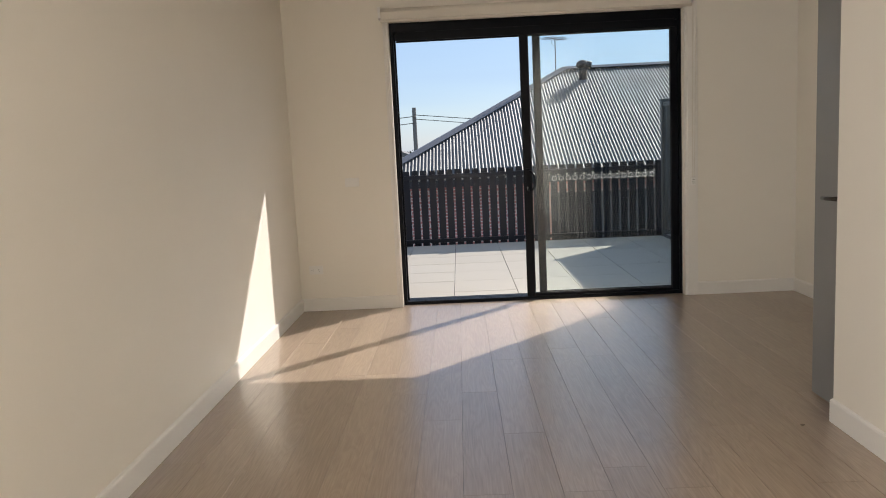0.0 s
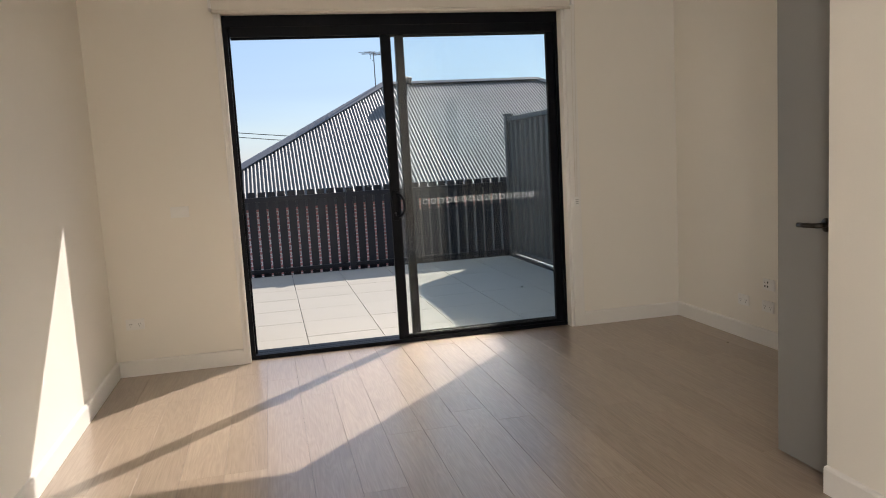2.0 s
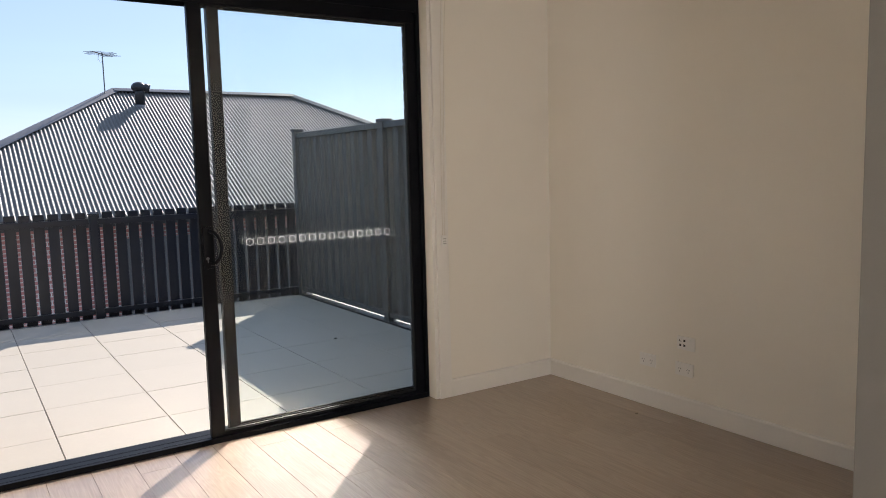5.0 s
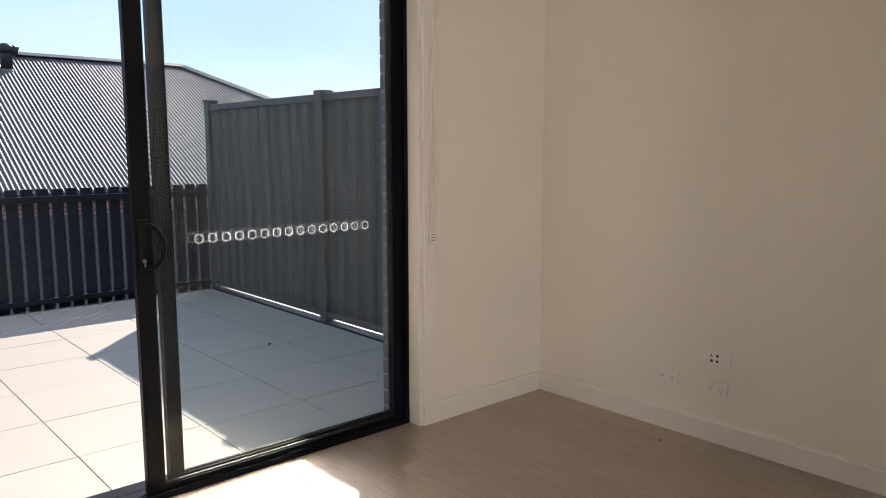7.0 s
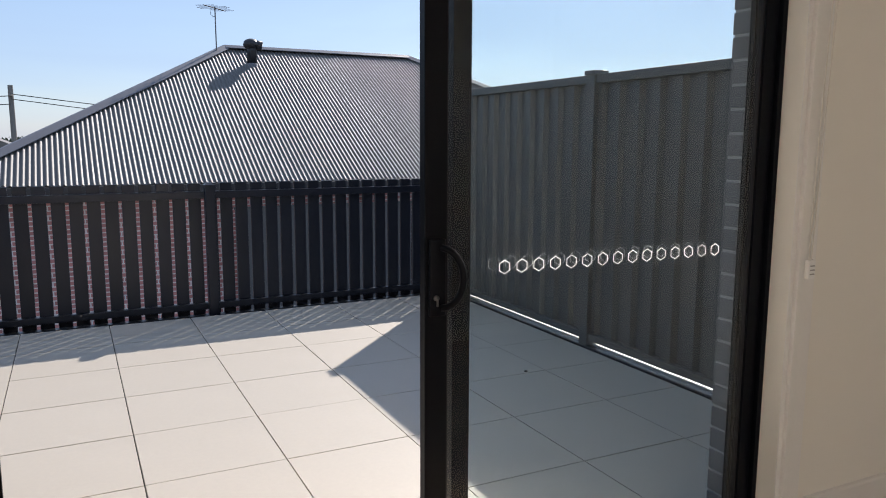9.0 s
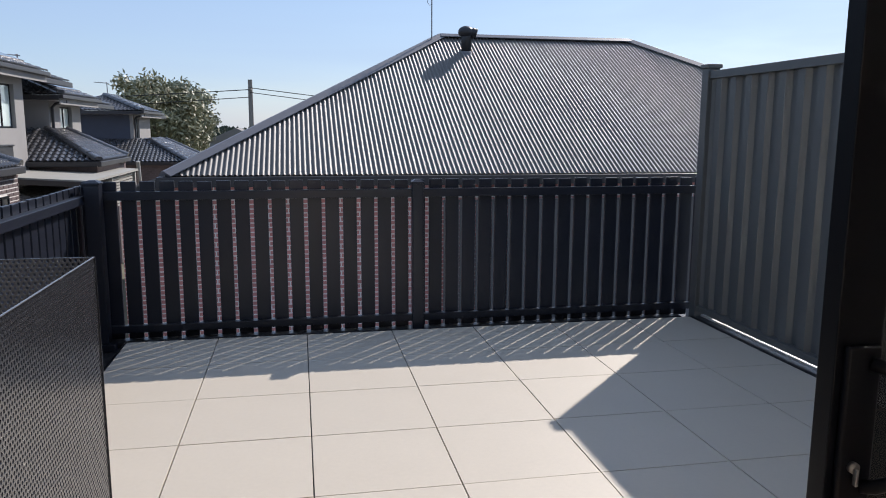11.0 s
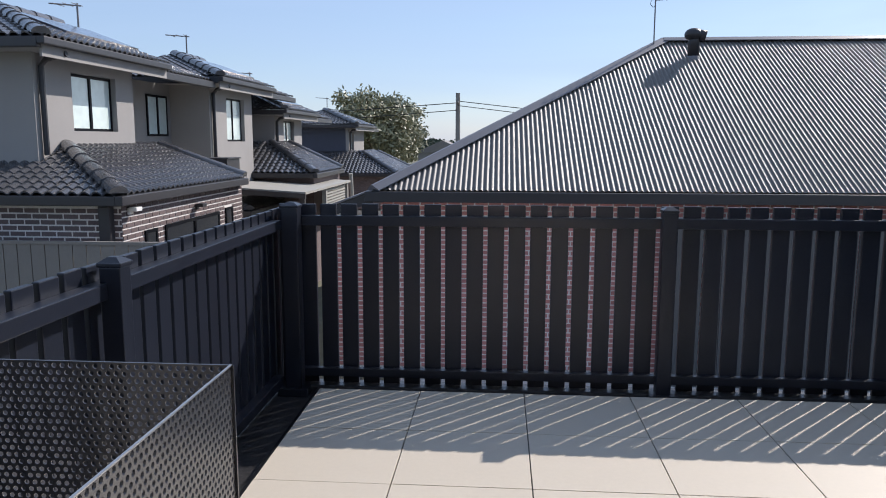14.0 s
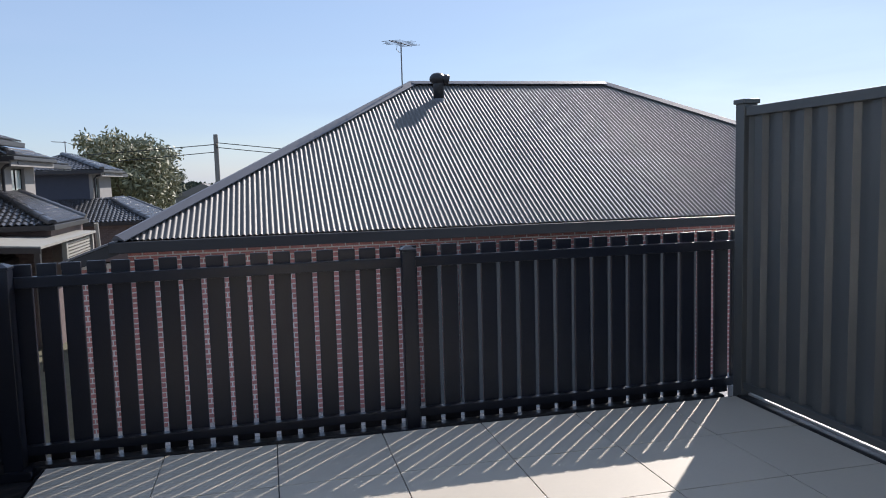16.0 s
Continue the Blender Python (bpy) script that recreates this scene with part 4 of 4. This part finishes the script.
    if solar:
        n_ = Vector((rise, 0, run)).normalized()
        for k in range(3):
            a = Vector((x1 - 0.55, y0 + 1.55 + 0.84 * k, e + rise * 0.55 / run)) + n_ * 0.06
            s = Vector((-run, 0, rise)).normalized() * 1.05
            bm = bmesh.new()
            prism(bm, [(0, 0), (1, 0), (1, 0.82), (0, 0.82)], lambda p, q, a=a, s=s: a + s * p + Vector((0, q, 0)), n_ * 0.04)
            part("solar_panel", bm, M["solar"], h, "glossy dark solar panel")
    # lower storey
    gx, gy, lz, ll, k, rz = low
    o = 0.10
    lx, ly, y1 = gx - o, gy + 0.23, gy + ll
    part("lower_wall", boxes((cx - deep_x, lx, ly, y1 + 0.06, GZ - 0.3, lz - 0.14)), M["mortar" if near else "brown_brick_mass"], h, "mortar between brown bricks")
    if not near:
        v_, f_ = brick_mass(cx - 3.0, lx, -1.2, lz - 0.15, lambda a, zz, d: (a, ly - d, zz), bl=0.226, bh=0.074, gap=0.012)
        tagged(raw("bricks", v_, f_, M["brown_brick_mass"], h), "brown face bricks with pale mortar", kind="stuff")
    tiled_slope(h, (gx, gy, lz), (gx, y1, lz), (gx - k, y1, lz + rz), (gx - k, gy + k, lz + rz), singly=near)
    tiled_slope(h, (cx - 4.5, gy, lz), (gx, gy, lz), (gx - k, gy + k, lz + rz), (cx - 4.5, gy + k, lz + rz))
    hip_tiles(h, (gx, gy, lz + 0.04), (gx - k + 0.02, gy + k, lz + rz + 0.04))
    hip_tiles(h, (gx, y1, lz + 0.03), (gx - k + 0.02, y1, lz + rz + 0.03))
    part("verge", boxes((gx - k, gx, y1 - 0.06, y1 - 0.02, lz - 0.14, lz + 0.02)), M["roof_dark"], h)
    part("gutter", boxes((gx - 0.02, gx + 0.09, gy - 0.09, y1, lz - 0.13, lz + 0.01), bevel=0.015), M["roof_dark"], h)
    part("gutter", boxes((cx - 4.5, gx - 0.021, gy - 0.09, gy + 0.02, lz - 0.13, lz + 0.01), bevel=0.015), M["roof_dark"], h)
    part("soffit", boxes((cx - 4.5, gx - 0.02, gy + 0.02, ly - 0.012, lz - 0.139, lz - 0.12), (lx + 0.014, gx - 0.02, ly - 0.012, y1, lz - 0.139, lz - 0.12)), M["roof_dark"], h)
    return h, lx, ly, lz


# nearest unit, with bricks and tiles of its own
h1, lx, ly, lz = townhouse(-7.35, 18.08, 2.88, 3.17, (19.13, 20.60, 1.59, 2.56), (23.84, 24.90, 1.53, 2.49), (-5.5, 16.97, 0.65, 5.22, 1.84, 0.66),
                           label="two-storey townhouse, grey render over brown brick, tiled roofs", near=True, aerial=(-1.6, 4.2, 0.45))
holes = [(17.85, 18.26, -0.60, 0.066), (18.55, 20.91, -0.80, 0.075), (21.25, 21.64, -0.60, 0.114)]
brick_x = mesh_of("brick", boxes((0, 0.010, 0, 0.216, 0, 0.064), bevel=0.0025), M["brown_brick"])
z, row = lz - 0.225, 0
while z > -0.62:
    y = ly - (0.119 if row % 2 else 0.0)
    while y < 22.25:
        runs = [(max(y, ly), min(y + 0.216, 22.25))]
        for q in holes:
            if z < q[3] and z + 0.064 > q[2]:
                runs = [r for a, b in runs for r in ((a, min(b, q[0] - 0.01)), (max(a, q[1] + 0.01), b)) if r[1] - r[0] > 0.03]
        for a, b in runs:
            if b - a > 0.03:
                piece("brick", brick_x, h1, pose(lx + random.uniform(-0.002, 0.001), a, z) @ Matrix.Diagonal((1, (b - a) / 0.216, 1, 1)))
        y += 0.238
    z -= 0.086
    row += 1
v_, f_ = brick_mass(-12.3, lx, -1.5, lz - 0.14, lambda a, zz, d: (a, ly - d, zz))
tagged(raw("bricks", v_, f_, M["brown_brick_mass"], h1), "brown face bricks with pale mortar", kind="stuff")
for q in holes:
    house_window(h1, lx, q[0], q[1], q[2], q[3], panes=2 if q[1] - q[0] > 1 else 1, mat="dark_glass", deep=-0.035)
for yy, zz in ((17.39, 0.36), (19.83, 0.21)):
    lamp = part("wall_lamp", boxes((lx + 0.012, lx + 0.06, yy - 0.05, yy + 0.05, zz, zz + 0.10), (lx + 0.06, lx + 0.18, yy - 0.09, yy + 0.09, zz + 0.05, zz + 0.11), bevel=0.01), M["plastic" if yy < 18 else "roof_dark"], h1)
part("downpipe", boxes((lx - 0.27, lx - 0.10, ly - 0.16, ly - 0.014, GZ, lz - 0.14), bevel=0.02), M["roof_dark"], h1)
part("parapet", boxes((-6.50, -6.02, 22.62, 23.40, -0.60, 1.03), (-6.53, -5.99, 22.59, 23.43, 1.031, 1.06), bevel=0.006), M["roof_dark"], h1, "dark clad boxed parapet")

townhouse(-7.35, 25.14, 2.88, 3.20, (26.30, 27.68, 1.40, 2.54), None, (-6.5, 25.3, -0.35, 3.2, 0.85, 0.2), label="two-storey townhouse with grey render and dark tiled roofs")
townhouse(-7.35, 30.44, 2.32, 3.34, (31.51, 32.78, 1.18, 2.07), None, (-5.5, 28.2, 0.48, 3.7, 1.84, 0.86), label="two-storey townhouse with dark tiled roofs beyond the others")
townhouse(-7.35, 42.20, 2.10, 4.0, (42.50, 43.55, 0.92, 1.82), None, (-4.75, 40.2, -0.05, 6.0, 1.9, 0.88), wall="render_navy", label="two-storey townhouse with navy cladding and tiled roofs", solar=False)

# Pale awning between the first units.
aw = thing("carport", "pale flat awning sheet on posts beside the townhouse", "awning")
bm = bmesh.new()
prism(bm, [(-7.3, 0.27), (-5.05, 0.14), (-5.05, 0.08), (-7.3, 0.21)], lambda u, q: Vector((u, 25.4, q)), (0, 5.7, 0))
part("sheet", bm, M["awning"], aw)
bm = bmesh.new()
prism(bm, [(-7.3, 0.235), (-5.04, 0.105), (-5.04, -0.02), (-7.3, 0.11)], lambda u, q: Vector((u, 25.33, q)), (0, 0.06, 0))
part("fascia", bm, M["roof_dark"], aw)
for y in (25.6, 28.0, 31.0):
    part("post", boxes((-5.24, -5.12, y - 0.07, y + 0.07, GZ - 0.2, 0.085)), M["roof_dark" if y < 26 else "awning"], aw)
for k in range(10):
    part("louvre", boxes((-5.22, -5.15, 28.2, 30.7, -0.80 + 0.085 * k, -0.745 + 0.085 * k)), M["awning"], aw)
bm = bmesh.new()
rod(bm, (-5.4, 32.9, 0.28), (-5.4, 33.5, GZ), 0.07, seg=8)
part("stay", bm, M["awning"], aw, "pale leaning pipe")

# Slate grey panels below the corrugated roof, coloured for a shaded wall recess.
gf = thing("panel_fence", "slate grey panels standing for a shaded recess in the red brick wall", "fence")
for k in range(17):
    x = 2.52 + 0.30 * k
    part("panel", boxes((x, x + 0.289, 19.00 + 0.012 * (k % 2), 19.03 + 0.012 * (k % 2), GZ - 0.2, 0.12), bevel=0.004), M["panel_grey"], gf)
part("rail", boxes((2.50, 7.63, 18.985, 19.055, 0.121, 0.165), bevel=0.004), M["panel_grey"], gf)

# Brown panel fence in front of the brick house.
bf = thing("panel_fence", "brown-grey steel panel fence in front of the brick house", "fence")
for k in range(33):
    x = -10.2 + 0.20 * k
    part("panel", boxes((x, x + 0.189, 16.58, 16.61, GZ - 0.2, 0.02), bevel=0.004), M["fence_brown"], bf)
part("rail", boxes((-10.2, -3.6, 16.565, 16.625, 0.021, 0.065)), M["fence_brown"], bf)

# Unseen pale yard, terrace to brick house, added to bounce sun onto the bricks.
solid("bounce_yard", boxes((-1.85, 16.0, 11.6, 19.7, GZ - 0.2, GZ + 0.02)), material("pale_concrete", (0.50, 0.48, 0.45), 0.85, vary=0.1, stain=0.3), "unseen pale yard added below the terrace to bounce sun onto the bricks", "yard", kind="structure")

# ---------------------------------------------------------------- pole, wires
pole = thing("power_pole", "tall weathered timber power pole with wires", "power pole", at=(-4.05, 75, GZ - 2))
bm = bmesh.new()
rod(bm, (0, 0, 0), (0.0, 0, 10.2), 0.24, 0.19, 12)
part("post", bm, M["wood_pole"], pole)
part("crossarm", boxes((-0.12, 0.12, -1.0, 1.0, 9.3, 9.45)), M["wood_pole"], pole)
for dx, z0, z1 in ((-60, 9.35, 7.2), (-60, 8.7, 6.2), (60, 9.5, 5.2), (60, 9.1, 4.4)):
    for dy in (-0.3, 0.3):
        pts = [(dx * f, dy + 25 * f * (1 if dx > 0 else -1) * 0.2, z0 + (z1 - z0) * f - 1.6 * 4 * f * (1 - f) * 0.4) for f in [i / 14 for i in range(15)]]
        bm = bmesh.new()
        tube(bm, pts, 0.022, 5)
        part("wire", bm, M["cable"], pole)


# ---------------------------------------------------------------- tree
def tree(name, label, x, y, z, height, radius, leaves, seed, mat):
    rnd = random.Random(seed)
    t = thing(name, label, "tree", at=(x, y, z))
    bm = bmesh.new()
    tube(bm, [(0, 0, 0), (0.1, 0, height * 0.2), (-0.1, 0.1, height * 0.4), (0.1, 0, height * 0.75)], radius * 0.045, 8)
    tips = []
    for k in range(16):
        a = rnd.uniform(0, 2 * math.pi)
        s = Vector((0, 0, height * rnd.uniform(0.22, 0.55)))
        r = radius * rnd.uniform(0.45, 0.85)
        e = Vector((math.cos(a) * r, math.sin(a) * r, height * rnd.uniform(0.45, 0.9)))
        mid = s.lerp(e, 0.5) + Vector((0, 0, 0.3))
        tube(bm, [s, mid, e], radius * 0.014, 5)
        tips += [e, mid.lerp(e, 0.5)]
    part("trunk", bm, M["bark"], t)
    for k in range(70):
        d = Vector((rnd.gauss(0, 1), rnd.gauss(0, 1), rnd.gauss(0, 1))).normalized() * rnd.uniform(0.55, 1.0)
        tips.append(Vector((d.x * radius * 0.86, d.y * radius * 0.86, height * (0.60 + 0.30 * d.z))))
    vs, fs = [], []
    for k in range(leaves):
        c = rnd.choice(tips)
        size = radius * rnd.uniform(0.10, 0.26)
        d = Vector((rnd.gauss(0, 1), rnd.gauss(0, 1), rnd.gauss(0, 0.75))).normalized() * size * (rnd.random() ** 0.35)
        p = c + d
        s = radius * rnd.uniform(0.018, 0.040)
        n1 = Vector((rnd.gauss(0, 1), rnd.gauss(0, 1), rnd.gauss(0, 1))).normalized()
        n2 = n1.orthogonal().normalized()
        i = len(vs)
        vs += [tuple(p - n1 * s * 1.5), tuple(p + n2 * s * 0.6), tuple(p + n1 * s * 1.5), tuple(p - n2 * s * 0.6)]
        fs += [(i, i + 1, i + 2), (i, i + 2, i + 3)]
    tagged(raw("crown", vs, fs, mat, t), "loose crown of small leaves")
    return t


tree("gum_tree", "large rounded gum tree beyond the townhouses", -11.8, 80, GZ - 1.6, 10.9, 5.4, 20000, 3, M["leaf"])
for k, (x, y, hh, r) in enumerate(((-7.5, 112, 6.6, 4.0), (-3.0, 128, 5.6, 4.2), (-22, 95, 8.0, 5.0), (-2.0, 160, 6.0, 6.0))):
    tree("far_tree", "distant dark green tree on the skyline", x, y, GZ - 2.2, hh, r, 2600, 20 + k, M["far_leaf"])

# Far roofs and low wooded rise on the skyline.
for k, (x, y, w, z) in enumerate(((-7.2, 98, 6, 0.7), (-1.5, 118, 7, 0.4), (4, 140, 8, 0.6))):
    fh = thing("far_house", "distant house with a pale gable roof", "house", "far houses")
    part("wall", boxes((x - w / 2, x + w / 2, y, y + 7, GZ - 3, z - 0.8)), M["render_grey"], fh)
    bm = bmesh.new()
    prism(bm, [(-w / 2 - 0.4, 0), (w / 2 + 0.4, 0), (0, 1.5)], lambda u, q, x=x, y=y, z=z: Vector((x + u, y - 0.4, z - 0.8 + q)), (0, 8, 0))
    part("roof", bm, M["fence_brown"], fh)
vs, fs = [], []
rnd = random.Random(9)
for k in range(9000):
    x = rnd.uniform(-420, 520)
    y = 560 + rnd.uniform(0, 60)
    top = 7 + 4.0 * noise.noise(Vector((x * 0.012, 0.3, 0))) + 1.5 * noise.noise(Vector((x * 0.09, 1.3, 0)))
    z = -9 + rnd.random() * (top + 3.5)
    s = rnd.uniform(1.0, 2.4)
    i = len(vs)
    vs += [(x - s, y, z - s * 0.4), (x + s, y + rnd.uniform(-1, 1), z - s * 0.4), (x + rnd.uniform(-s, s), y, z + s)]
    fs.append((i, i + 1, i + 2))
tagged(raw("far_woods", vs, fs, M["far_leaf"]), "distant wooded rise along the horizon", "woods", kind="stuff")

# ---------------------------------------------------------------- pieces: planks, terrace tiles, bricks round the door
floor = thing("floor", "greyed oak plank floor", "floor", kind="structure")
PW = 0.187
rnd = random.Random(5)
plank_cache = {}


def plank_mesh(length):
    if length not in plank_cache:
        w, c = PW / 2 - 0.0004, 0.0011
        out = [(-w, -0.012), (w, -0.012), (w, -c), (w - c, 0), (-w + c, 0), (-w, -c)]
        bm = prism(bmesh.new(), out, lambda u, q: Vector((u, 0.0006, q)), (0, length - 0.0012, 0))
        plank_cache[length] = mesh_of("plank", bm, M["oak"])
    return plank_cache[length]


x = XL + 0.022 - PW / 2
while x - PW / 2 < XR - 0.01:
    y = YS
    length = rnd.choice((0.6, 1.0, 1.4, 1.8))
    while y < 6.57:
        ln = round(min(length, 6.572 - y), 3)
        if not (x > XN + 0.1 and y + ln < 3.9) and ln > 0.05:
            piece("plank", plank_mesh(ln), floor, pose(x, y, FL))
        y += length
        length = rnd.choice((1.2, 1.6, 1.8, 1.8))
    x += PW

paving = thing("pavement", "large pale porcelain terrace tiles with open joints", "paving", kind="structure")
g = 0.0028
tile_me = {}
for i in range(7):
    for j in range(7):
        w = 0.6 if i < 6 else 0.53
        if w not in tile_me:
            tile_me[w] = mesh_of("tile", boxes((g, w - g, g, 0.6 - g, -0.020, 0.0), bevel=0.0015), M["tile"])
        piece("tile", tile_me[w], paving, pose(-1.2 + 0.6 * i, 6.8 + 0.6 * j, random.uniform(-0.001, 0.001)))

ob_mesh = mesh_of("brick", boxes((0, 0.23, -0.012, 0.0, 0, 0.076), bevel=0.003), M["grey_brick"])
rv_mesh = mesh_of("brick", boxes((-0.012, 0.0, 0, 0.116, 0, 0.076), bevel=0.003), M["grey_brick"])
for side in (0, 1):
    for r in range(28):
        z = 0.0 + 0.086 * r
        if side:
            piece("brick", rv_mesh, own, pose(1.973, 6.708, z))
        for q in range(3):
            x = (1.962 + 0.24 * q - (0.12 if r % 2 and q else 0)) if side else (DX0 - 0.232 - 0.24 * q + (0.12 if r % 2 and q else 0))
            if q and r % 2:
                continue
            piece("brick", ob_mesh, own, pose(x, 6.836 if side else 6.798, z))
